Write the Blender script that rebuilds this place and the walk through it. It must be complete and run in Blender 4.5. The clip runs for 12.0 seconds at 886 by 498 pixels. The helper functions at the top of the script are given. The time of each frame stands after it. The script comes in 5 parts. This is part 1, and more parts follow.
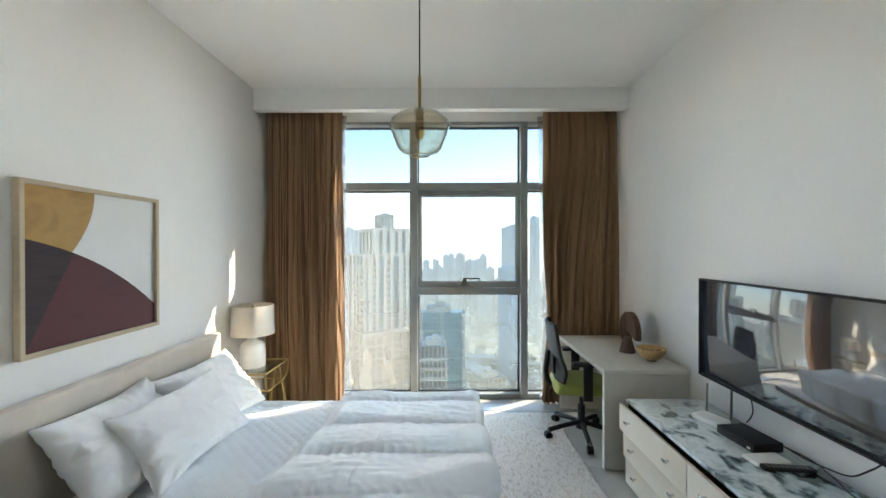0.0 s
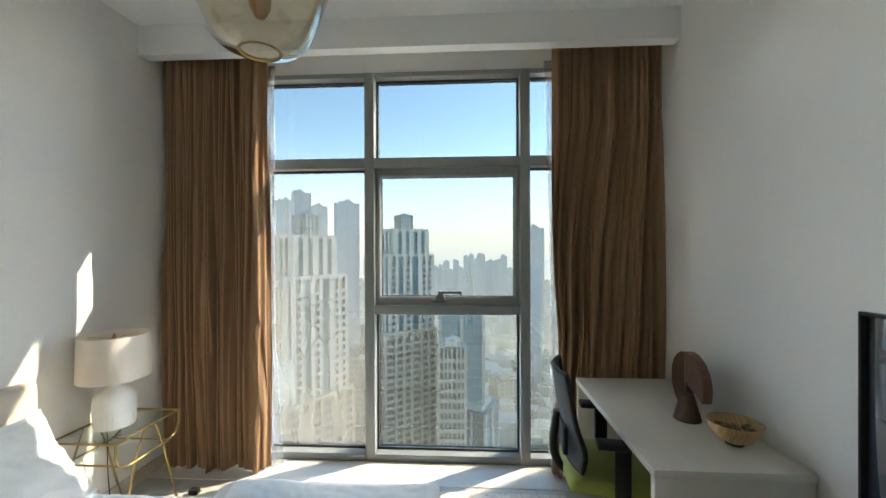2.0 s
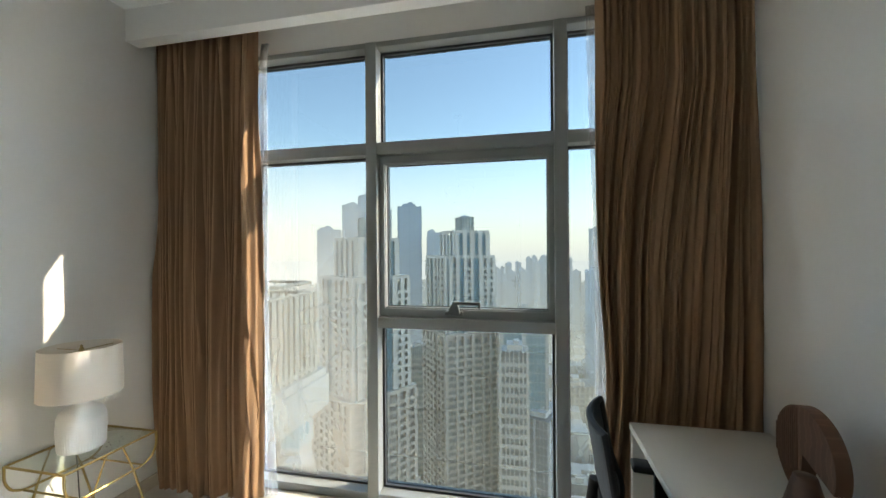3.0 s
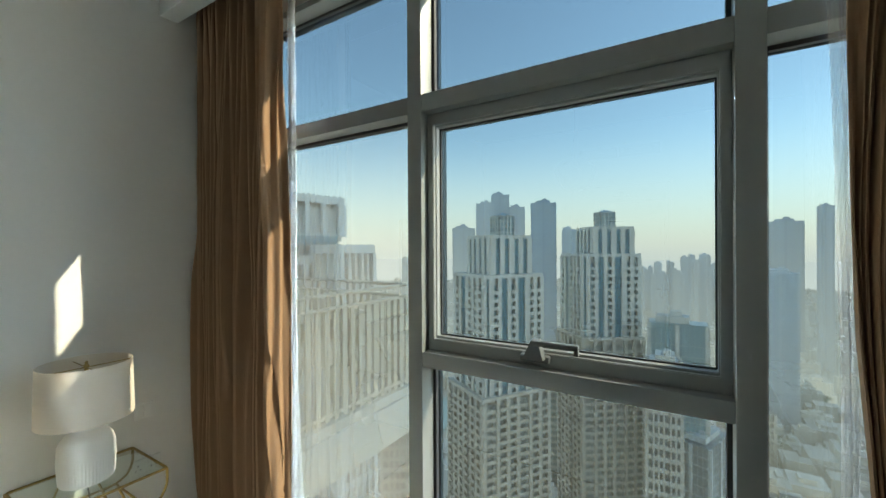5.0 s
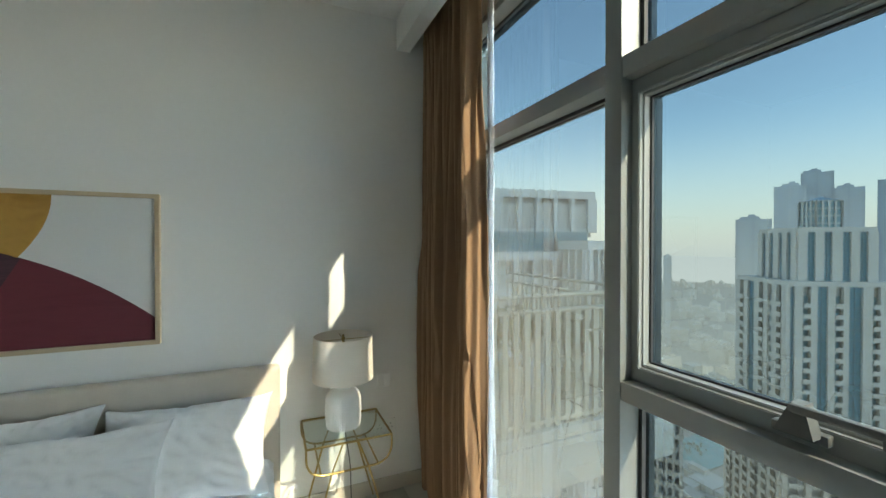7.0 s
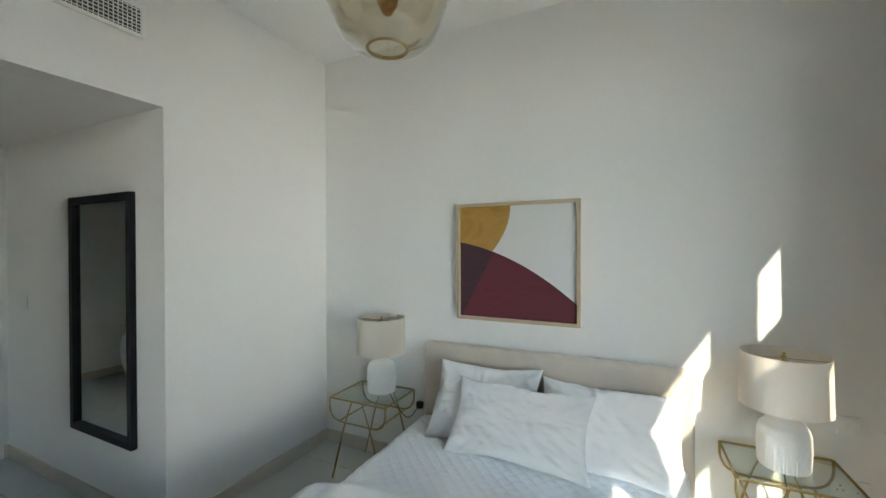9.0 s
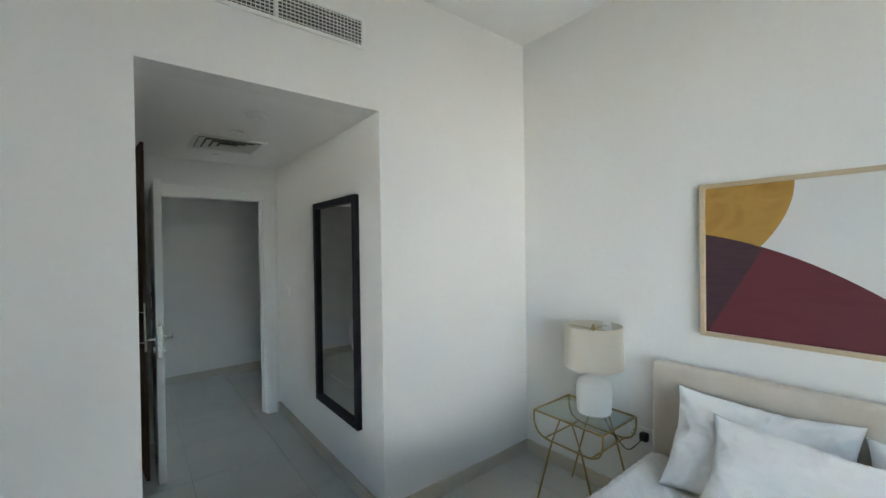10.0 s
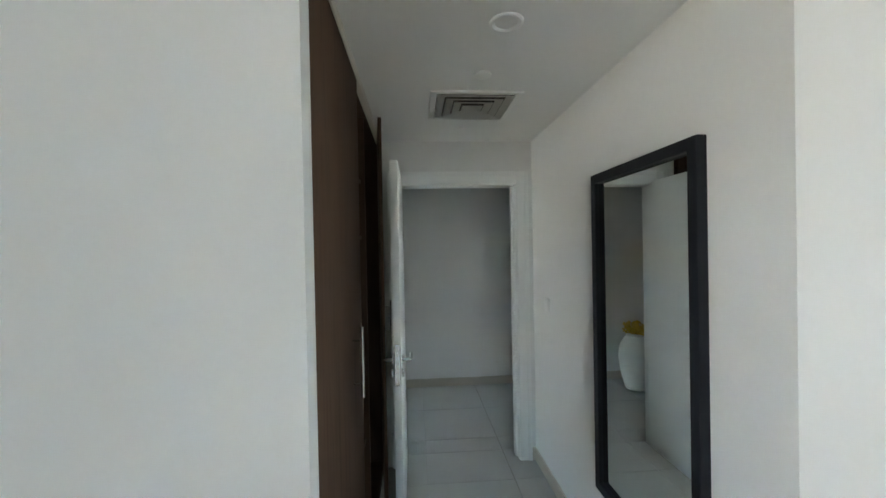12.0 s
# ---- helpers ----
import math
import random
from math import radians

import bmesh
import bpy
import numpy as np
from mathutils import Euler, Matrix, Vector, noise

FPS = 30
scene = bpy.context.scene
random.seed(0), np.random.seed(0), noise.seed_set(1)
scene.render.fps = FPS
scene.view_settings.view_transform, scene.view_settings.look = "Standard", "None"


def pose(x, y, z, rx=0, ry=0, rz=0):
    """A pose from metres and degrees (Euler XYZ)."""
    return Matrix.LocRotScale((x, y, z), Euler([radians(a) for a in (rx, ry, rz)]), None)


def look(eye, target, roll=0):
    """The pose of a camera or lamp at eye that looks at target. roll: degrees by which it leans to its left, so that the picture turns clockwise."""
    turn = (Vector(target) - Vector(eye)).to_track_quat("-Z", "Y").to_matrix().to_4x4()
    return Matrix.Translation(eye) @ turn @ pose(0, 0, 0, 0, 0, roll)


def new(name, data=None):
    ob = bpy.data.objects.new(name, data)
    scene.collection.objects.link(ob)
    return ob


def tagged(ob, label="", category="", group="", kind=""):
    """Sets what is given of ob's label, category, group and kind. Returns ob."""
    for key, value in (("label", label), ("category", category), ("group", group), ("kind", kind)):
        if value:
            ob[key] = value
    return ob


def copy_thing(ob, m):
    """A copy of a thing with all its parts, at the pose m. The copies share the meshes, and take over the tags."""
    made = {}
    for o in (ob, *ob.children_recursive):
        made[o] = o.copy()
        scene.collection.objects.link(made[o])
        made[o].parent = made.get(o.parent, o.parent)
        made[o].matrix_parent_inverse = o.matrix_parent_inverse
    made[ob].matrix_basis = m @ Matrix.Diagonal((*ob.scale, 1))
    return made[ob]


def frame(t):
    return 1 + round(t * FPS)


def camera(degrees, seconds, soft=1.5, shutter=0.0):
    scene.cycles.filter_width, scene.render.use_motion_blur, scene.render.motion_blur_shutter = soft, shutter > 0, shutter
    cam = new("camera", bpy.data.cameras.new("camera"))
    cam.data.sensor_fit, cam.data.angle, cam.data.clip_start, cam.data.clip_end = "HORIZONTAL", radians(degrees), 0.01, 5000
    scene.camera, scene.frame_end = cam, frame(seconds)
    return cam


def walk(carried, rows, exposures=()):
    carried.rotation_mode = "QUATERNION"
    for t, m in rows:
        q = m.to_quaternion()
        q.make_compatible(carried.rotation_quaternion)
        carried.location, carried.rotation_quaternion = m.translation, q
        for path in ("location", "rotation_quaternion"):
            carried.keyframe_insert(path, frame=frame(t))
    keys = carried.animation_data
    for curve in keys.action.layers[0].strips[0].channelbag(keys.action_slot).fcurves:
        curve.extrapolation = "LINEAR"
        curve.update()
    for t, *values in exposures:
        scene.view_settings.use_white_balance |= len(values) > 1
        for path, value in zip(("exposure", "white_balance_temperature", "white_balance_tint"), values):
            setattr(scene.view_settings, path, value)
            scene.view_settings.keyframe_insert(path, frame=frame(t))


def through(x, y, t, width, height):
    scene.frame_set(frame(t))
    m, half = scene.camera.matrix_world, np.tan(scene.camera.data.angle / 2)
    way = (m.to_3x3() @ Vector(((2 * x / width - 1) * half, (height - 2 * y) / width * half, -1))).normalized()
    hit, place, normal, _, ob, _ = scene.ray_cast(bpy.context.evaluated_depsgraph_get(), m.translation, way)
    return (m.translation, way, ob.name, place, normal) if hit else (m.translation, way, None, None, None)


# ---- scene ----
cam = camera(96.7, 12.0)
PATH = [
    (0, (0.759, 0.192, 1.592), (0.747, 2.192, 1.583), -0.1),
    (0.5, (0.831, 0.501, 1.591), (0.81, 2.501, 1.578), -0.1),
    (1, (0.935, 0.817, 1.597), (0.904, 2.817, 1.59), -0.1),
    (1.5, (1.035, 1.116, 1.589), (0.982, 3.115, 1.586), -0.0),
    (2, (1.147, 1.402, 1.596), (1.032, 3.399, 1.589), -0.2),
    (2.5, (1.305, 1.684, 1.6), (1.056, 3.668, 1.591), -0.3),
    (3, (1.396, 1.971, 1.589), (0.972, 3.926, 1.592), -0.4),
    (5, (1.42, 2.915, 1.608), (0.377, 4.622, 1.603), -0.3),
    (5.5, (1.407, 3.062, 1.611), (0.207, 4.662, 1.604), -0.2),
    (6, (1.42, 3.202, 1.629), (-0.005, 4.605, 1.615), -0.2),
    (6.5, (1.445, 3.225, 1.627), (-0.206, 4.353, 1.613), -0.1),
    (8.5, (1.456, 3.073, 1.644), (-0.494, 2.629, 1.612), -0.3),
    (9, (1.458, 2.953, 1.606), (-0.345, 2.088, 1.592), -0.2),
    (9.5, (1.415, 2.81, 1.605), (-0.158, 1.576, 1.582), -0.3),
    (10, (1.304, 2.643, 1.598), (0.062, 1.076, 1.579), -0.8),
    (10.5, (1.239, 2.403, 1.599), (0.376, 0.598, 1.577), -0.8),
    (11, (1.212, 2.123, 1.592), (0.659, 0.201, 1.572), -0.9),
    (11.5, (1.121, 1.801, 1.593), (0.806, -0.174, 1.584), -0.9),
    (12, (1.052, 1.496, 1.608), (0.91, -0.499, 1.591), -1.1),
]
walk(cam, [(t, look(eye, target, roll)) for t, eye, target, roll in PATH], exposures=[(0, 6.36, 7700, 6), (0.5, 6.13, 7750, 6), (1.5, 5.94, 7900, 5.5), (3, 5.82, 8000, 5.5), (5, 5.43, 7800, -3), (6.5, 5.33, 7600, -4), (8.5, 5.67, 7800, 2.5), (9, 5.89, 7800, 3), (10, 6.17, 7500, 4.5), (10.5, 6.28, 7500, 4.5), (11, 6.4, 7550, 5), (12, 6.47, 7600, 5)])

# ---- world, sun, exposure ----
SUN_TO = Vector((1.6, 1.0, 1.53)).normalized()
scene.cycles.min_transparent_bounces = 12
world = bpy.data.worlds.new("sky")
scene.world = world
world.use_nodes = True
wn = world.node_tree.nodes
sky = wn.new("ShaderNodeTexSky")
sky.sky_type = "NISHITA"
sky.sun_disc = False
sky.sun_elevation = math.asin(SUN_TO.z)
sky.sun_rotation = math.atan2(SUN_TO.x, SUN_TO.y)
sky.air_density, sky.dust_density, sky.ozone_density = 1.0, 0.05, 2.6
wn["Background"].inputs["Strength"].default_value = 0.35
world.node_tree.links.new(sky.outputs[0], wn["Background"].inputs[0])

sun = new("sun", bpy.data.lights.new("sun", "SUN"))
sun.data.energy, sun.data.angle, sun.data.color = 0.165, radians(0.5), (1.0, 0.93, 0.84)
sun.matrix_world = look(SUN_TO * 50, (0, 0, 0))


# ---- materials ----
def mat(name, col, rough=0.6, metal=0.0, var=0.06, scale=(3.0, 60.0), bump=0.0, bump_scale=120.0, spec=0.5, sheen=0.0, island=0.0, obj=0.0, coat=0.0, stretch=(1, 1, 1)):
    """A surface with a base colour varied at two sizes, and a fine relief."""
    m = bpy.data.materials.new(name)
    m.use_nodes = True
    nt = m.node_tree
    n, l = nt.nodes, nt.links
    b = n["Principled BSDF"]
    b.inputs["Roughness"].default_value = rough
    b.inputs["Metallic"].default_value = metal
    b.inputs["Specular IOR Level"].default_value = spec
    b.inputs["Sheen Weight"].default_value = sheen
    b.inputs["Coat Weight"].default_value = coat
    tc = n.new("ShaderNodeTexCoord")
    mp = n.new("ShaderNodeMapping")
    mp.inputs["Scale"].default_value = stretch
    l.new(tc.outputs["Object"], mp.inputs[0])
    fac = None
    for s, w in zip(scale, (0.65, 0.35)):
        t = n.new("ShaderNodeTexNoise")
        t.inputs["Scale"].default_value = s
        t.inputs["Detail"].default_value = 4
        l.new(mp.outputs[0], t.inputs[0])
        k = n.new("ShaderNodeMath")
        k.operation = "MULTIPLY_ADD"
        l.new(t.outputs[0], k.inputs[0])
        k.inputs[1].default_value = w
        if fac:
            l.new(fac.outputs[0], k.inputs[2])
        else:
            k.inputs[2].default_value = 0
        fac = k
    src = fac.outputs[0]
    for node, out, w in (("ShaderNodeNewGeometry", "Random Per Island", island), ("ShaderNodeObjectInfo", "Random", obj)):
        if w:
            g = n.new(node)
            k = n.new("ShaderNodeMath")
            k.operation = "MULTIPLY_ADD"
            l.new(g.outputs[out], k.inputs[0])
            k.inputs[1].default_value = w
            l.new(src, k.inputs[2])
            src = k.outputs[0]
    mr = n.new("ShaderNodeMapRange")
    mr.inputs[1].default_value, mr.inputs[2].default_value = 0.3, 0.7
    mr.inputs[3].default_value, mr.inputs[4].default_value = 1 - var, 1 + var
    mr.clamp = False
    l.new(src, mr.inputs[0])
    v = n.new("ShaderNodeVectorMath")
    v.operation = "SCALE"
    v.inputs[0].default_value = col
    l.new(mr.outputs[0], v.inputs["Scale"])
    l.new(v.outputs[0], b.inputs["Base Color"])
    if bump:
        t = n.new("ShaderNodeTexNoise")
        t.inputs["Scale"].default_value = bump_scale
        t.inputs["Detail"].default_value = 3
        l.new(mp.outputs[0], t.inputs[0])
        bp = n.new("ShaderNodeBump")
        bp.inputs["Strength"].default_value = bump
        bp.inputs["Distance"].default_value = 0.004
        l.new(t.outputs[0], bp.inputs["Height"])
        l.new(bp.outputs[0], b.inputs["Normal"])
    return m


def ramp_mat(name, stops, scale, rough, kind="noise", stretch=(1, 1, 1), distortion=0.0, detail=6, coat=0.0, bump=0.0):
    """A surface coloured by a ramp over a noise or wave pattern: marble, wood, woven rug."""
    m = mat(name, stops[0][1], rough, coat=coat)
    n, l = m.node_tree.nodes, m.node_tree.links
    b = n["Principled BSDF"]
    tc = n.new("ShaderNodeTexCoord")
    mp = n.new("ShaderNodeMapping")
    mp.inputs["Scale"].default_value = stretch
    l.new(tc.outputs["Object"], mp.inputs[0])
    t = n.new("ShaderNodeTexNoise" if kind == "noise" else "ShaderNodeTexWave")
    t.inputs["Scale"].default_value = scale
    t.inputs["Distortion"].default_value = distortion
    t.inputs["Detail"].default_value = detail
    l.new(mp.outputs[0], t.inputs[0])
    r = n.new("ShaderNodeValToRGB")
    r.color_ramp.elements[0].position, r.color_ramp.elements[0].color = stops[0][0], (*stops[0][1], 1)
    r.color_ramp.elements[1].position, r.color_ramp.elements[1].color = stops[-1][0], (*stops[-1][1], 1)
    for p, c in stops[1:-1]:
        e = r.color_ramp.elements.new(p)
        e.color = (*c, 1)
    l.new(t.outputs["Fac"], r.inputs[0])
    l.new(r.outputs[0], b.inputs["Base Color"])
    if bump:
        bp = n.new("ShaderNodeBump")
        bp.inputs["Strength"].default_value = bump
        bp.inputs["Distance"].default_value = 0.006
        l.new(t.outputs["Fac"], bp.inputs["Height"])
        l.new(bp.outputs[0], b.inputs["Normal"])
    return m


def glass(name, tint, gloss_rough=0.0, gloss=1.0, glare=0.0):
    """Thin clear glass: tinted straight-through light, Fresnel gloss and, if wanted, a warm sun-scattering film that
    paints reflected glare.
    """
    m = bpy.data.materials.new(name)
    m.use_nodes = True
    n, l = m.node_tree.nodes, m.node_tree.links
    n.remove(n["Principled BSDF"])
    tr, gl, mx, lw = n.new("ShaderNodeBsdfTransparent"), n.new("ShaderNodeBsdfGlossy"), n.new("ShaderNodeMixShader"), n.new("ShaderNodeLayerWeight")
    tr.inputs[0].default_value = (*tint, 1)
    gl.inputs["Roughness"].default_value = gloss_rough
    lw.inputs[0].default_value = 0.5
    pw, k = n.new("ShaderNodeMath"), n.new("ShaderNodeMath")
    pw.operation, k.operation = "POWER", "MULTIPLY_ADD"
    pw.inputs[1].default_value = 4.0
    k.inputs[1].default_value, k.inputs[2].default_value = 0.8 * gloss, 0.045 * gloss
    l.new(lw.outputs["Facing"], pw.inputs[0])
    l.new(pw.outputs[0], k.inputs[0])
    l.new(k.outputs[0], mx.inputs[0])
    clear = tr
    # Warm film stands in for the room's reflected glare, patchy and fading upwards.
    if glare:
        tl, dm = n.new("ShaderNodeBsdfTranslucent"), n.new("ShaderNodeMixShader")
        tl.inputs[0].default_value = (1.0, 0.72, 0.48, 1)
        tc, mp, nz, mr = n.new("ShaderNodeTexCoord"), n.new("ShaderNodeMapping"), n.new("ShaderNodeTexNoise"), n.new("ShaderNodeMapRange")
        mp.inputs["Scale"].default_value = (3.0, 3.0, 0.8)
        nz.inputs["Scale"].default_value, nz.inputs["Detail"].default_value = 1.6, 5.0
        mr.inputs[1].default_value, mr.inputs[2].default_value = 0.3, 0.7
        mr.inputs[3].default_value, mr.inputs[4].default_value = 0.6 * glare, 1.4 * glare
        l.new(tc.outputs["Object"], mp.inputs[0])
        l.new(mp.outputs[0], nz.inputs["Vector"])
        l.new(nz.outputs["Fac"], mr.inputs[0])
        sz, low, mul = n.new("ShaderNodeSeparateXYZ"), n.new("ShaderNodeMapRange"), n.new("ShaderNodeMath")
        low.inputs[1].default_value, low.inputs[2].default_value = 0.6, 2.1
        low.inputs[3].default_value, low.inputs[4].default_value = 1.15, 0.35
        mul.operation = "MULTIPLY"
        l.new(tc.outputs["Object"], sz.inputs[0])
        l.new(sz.outputs[2], low.inputs[0])
        l.new(mr.outputs[0], mul.inputs[0])
        l.new(low.outputs[0], mul.inputs[1])
        l.new(mul.outputs[0], dm.inputs[0])
        l.new(tr.outputs[0], dm.inputs[1])
        l.new(tl.outputs[0], dm.inputs[2])
        clear = dm
    l.new(clear.outputs[0], mx.inputs[1])
    l.new(gl.outputs[0], mx.inputs[2])
    l.new(mx.outputs[0], n["Material Output"].inputs[0])
    return m


def cloth(name, col, through, rough=0.85, var=0.05, scale=(4.0, 200.0), bump=0.25, bump_scale=350.0, clear=0.0, stretch=(1, 1, 1), sheen=0.15):
    """A woven fabric that lets some light through."""
    m = mat(name, col, rough, var=var, scale=scale, bump=bump, bump_scale=bump_scale, spec=0.15, sheen=sheen, stretch=stretch)
    n, l = m.node_tree.nodes, m.node_tree.links
    out, b = n["Material Output"], n["Principled BSDF"]
    t, mx = n.new("ShaderNodeBsdfTranslucent"), n.new("ShaderNodeMixShader")
    t.inputs[0].default_value = (*[min(1, c * 1.1) for c in col], 1)
    mx.inputs[0].default_value = through
    l.new(b.outputs[0], mx.inputs[1])
    l.new(t.outputs[0], mx.inputs[2])
    last = mx
    if clear:
        tr, m2 = n.new("ShaderNodeBsdfTransparent"), n.new("ShaderNodeMixShader")
        m2.inputs[0].default_value = clear
        l.new(mx.outputs[0], m2.inputs[1])
        l.new(tr.outputs[0], m2.inputs[2])
        last = m2
    l.new(last.outputs[0], out.inputs[0])
    return m


M_WALL = mat("wall_paint", (0.82, 0.815, 0.795), 0.75, var=0.02, scale=(1.5, 40), bump=0.12, bump_scale=260, spec=0.3)
M_CEIL = mat("ceiling_paint", (0.85, 0.85, 0.835), 0.85, var=0.015, scale=(1.2, 30), bump=0.08, bump_scale=240, spec=0.2)
M_TRIM = mat("white_lacquer", (0.85, 0.85, 0.83), 0.35, var=0.015, bump=0.03, bump_scale=60)
M_TILE = mat("polished_tile", (0.46, 0.46, 0.43), 0.12, var=0.045, scale=(2.5, 45), bump=0.01, bump_scale=30, obj=0.12, spec=0.5)
M_LEDGE = mat("polished_pale_stone", (0.62, 0.61, 0.58), 0.07, var=0.03, scale=(3, 40), spec=0.8)
M_GROUT = mat("grout", (0.43, 0.425, 0.40), 0.85, var=0.08)
M_SKIRT = mat("skirting_tile", (0.60, 0.55, 0.47), 0.25, var=0.04, obj=0.1)
M_ALU = mat("grey_aluminium", (0.25, 0.265, 0.258), 0.42, metal=0.15, var=0.025, bump=0.02, bump_scale=300)
M_HANDLE = mat("dark_grey_metal", (0.10, 0.105, 0.10), 0.45, var=0.05)
M_GASKET = mat("black_rubber", (0.015, 0.016, 0.018), 0.6, var=0.1)
M_PANE = glass("window_glass", (0.0098, 0.0114, 0.0116), 0.0, 0.3)
# Left pane: the room's reflection is painted in as a warm film.
M_GLARE = glass("window_glass_with_glare", (0.0098, 0.0111, 0.0111), 0.0, 0.3, 0.0075)
M_CURTAIN = cloth("brown_curtain_cloth", (0.300, 0.184, 0.110), 0.022, var=0.10, scale=(6, 240), stretch=(1, 1, 0.15), sheen=0.0)
M_SHEER = cloth("white_sheer", (0.32, 0.32, 0.315), 0.004, clear=0.70, var=0.03)
M_LINEN = cloth("white_bed_linen", (0.73, 0.735, 0.74), 0.0, var=0.02, scale=(5, 90), bump=0.55, bump_scale=16)
M_QUILT = cloth("white_quilt", (0.71, 0.72, 0.735), 0.0, var=0.02, bump=0.25, bump_scale=140)
M_HEAD = cloth("beige_upholstery", (0.56, 0.50, 0.43), 0.0, var=0.07, scale=(8, 300), bump=0.35, bump_scale=420)
M_BRASS = mat("brushed_brass", (0.38, 0.275, 0.105), 0.33, metal=1.0, var=0.08, bump=0.03)
M_TABLEGLASS = glass("clear_table_glass", (0.88, 0.92, 0.90), 0.0, 1.0)
M_SHADE = cloth("cream_lamp_shade", (0.72, 0.66, 0.58), 0.2, var=0.03, scale=(6, 300), bump=0.2, bump_scale=500)
M_CERAMIC = mat("white_ceramic", (0.80, 0.79, 0.76), 0.3, var=0.03, bump=0.05, bump_scale=40)
M_OAK = ramp_mat("pale_oak", [(0.3, (0.50, 0.40, 0.27)), (0.6, (0.55, 0.44, 0.30)), (0.9, (0.48, 0.38, 0.25))], 5, 0.5, "noise", (1, 1, 8), 1.0)
M_PAPER = mat("print_white", (0.70, 0.70, 0.69), 0.6, var=0.02)
M_OCHRE = ramp_mat("print_ochre", [(0.25, (0.33, 0.17, 0.035)), (0.5, (0.44, 0.25, 0.06)), (0.75, (0.36, 0.19, 0.045))], 3, 0.6, "noise", (1, 2.2, 2), 1.0)
M_MAROON = ramp_mat("print_maroon", [(0.25, (0.088, 0.013, 0.020)), (0.5, (0.105, 0.017, 0.026)), (0.75, (0.094, 0.015, 0.023))], 3, 0.6, "noise", (1, 1, 6), 1.0)
M_PLUM = ramp_mat("print_plum", [(0.25, (0.022, 0.010, 0.016)), (0.6, (0.045, 0.018, 0.026)), (0.8, (0.03, 0.012, 0.018))], 4, 0.6, "noise", (1, 1, 9), 1.5)
M_DESK = mat("cream_lacquer", (0.64, 0.61, 0.55), 0.4, var=0.02, bump=0.04, bump_scale=80)
M_DRAWER = mat("ivory_lacquer", (0.62, 0.54, 0.435), 0.38, var=0.025, bump=0.03)
M_MARBLE = ramp_mat("grey_green_marble", [(0.36, (0.025, 0.038, 0.038)), (0.42, (0.16, 0.21, 0.205)), (0.46, (0.42, 0.48, 0.47)), (0.53, (0.62, 0.68, 0.66)), (0.60, (0.50, 0.56, 0.545)), (0.66, (0.60, 0.66, 0.64)), (0.72, (0.20, 0.25, 0.24))], 6.5, 0.08, "noise", (1.3, 1.0, 1), 0.35, 14, coat=0.4)
M_DARKWOOD = ramp_mat("dark_walnut", [(0.3, (0.046, 0.026, 0.017)), (0.5, (0.070, 0.041, 0.027)), (0.8, (0.052, 0.030, 0.020))], 5, 0.6, "noise", (1, 5, 0.35), 0.8)
M_DARKWOOD.node_tree.nodes["Principled BSDF"].inputs["Specular IOR Level"].default_value = 0.05
M_BLACK = mat("black_plastic", (0.011, 0.011, 0.012), 0.5, var=0.1, bump=0.05, spec=0.25)
M_FRAMEBLACK = mat("black_painted_wood", (0.010, 0.011, 0.014), 0.5, var=0.15, bump=0.05, spec=0.12)
M_SCREEN = mat("tv_screen", (0.006, 0.006, 0.007), 0.06, var=0.02, spec=1.0, coat=1.0)
M_SCREEN.node_tree.nodes["Principled BSDF"].inputs["IOR"].default_value = 2.1
M_MESH = mat("grey_mesh_back", (0.055, 0.062, 0.07), 0.8, var=0.15, scale=(20, 500), bump=0.5, bump_scale=700)
M_GREEN = cloth("lime_green_fabric", (0.26, 0.29, 0.075), 0.0, var=0.08, bump=0.4, bump_scale=500)
M_BROWNWOOD = ramp_mat("reddish_wood", [(0.3, (0.13, 0.062, 0.035)), (0.6, (0.19, 0.095, 0.055)), (0.85, (0.15, 0.07, 0.04))], 6, 0.55, "wave", (1, 1, 5), 3)
M_DEEPWOOD = ramp_mat("deep_brown_wood", [(0.3, (0.07, 0.035, 0.022)), (0.8, (0.11, 0.056, 0.034))], 6, 0.5, "wave", (1, 1, 4), 3)
M_BOWL = ramp_mat("turned_pale_wood", [(0.3, (0.44, 0.28, 0.12)), (0.6, (0.56, 0.38, 0.18)), (0.9, (0.40, 0.25, 0.10))], 9, 0.45, "wave", (1, 1, 4), 3)
M_NUT = mat("dried_fruit", (0.11, 0.055, 0.03), 0.7, var=0.4, island=0.9, bump=0.4)
M_CHROME = mat("satin_steel", (0.62, 0.62, 0.60), 0.22, metal=1.0, var=0.03)
M_WHITEPL = mat("white_plastic", (0.85, 0.85, 0.83), 0.4, var=0.015)
M_GREYPL = mat("grey_plastic", (0.12, 0.12, 0.12), 0.5, var=0.05)
M_MIRROR = mat("mirror_silver", (0.80, 0.82, 0.80), 0.0, metal=1.0, var=0.0)
M_AMBER = glass("smoky_amber_glass", (0.96, 0.93, 0.86), 0.0, 2.2)
M_BULB = glass("amber_bulb_glass", (0.82, 0.60, 0.32), 0.0, 1.0)
M_RUG = ramp_mat("woven_rug", [(0.30, (0.44, 0.35, 0.30)), (0.46, (0.60, 0.55, 0.50)), (0.6, (0.68, 0.65, 0.61)), (0.75, (0.50, 0.42, 0.37))], 26, 0.95, "noise", (2.6, 1, 1), 0.6, 8, bump=0.7)
# Dark colour paints the shade inside the air ducts.
M_VENTSHADE = mat("painted_vent_shade", (0.06, 0.055, 0.05), 0.8, var=0.1)
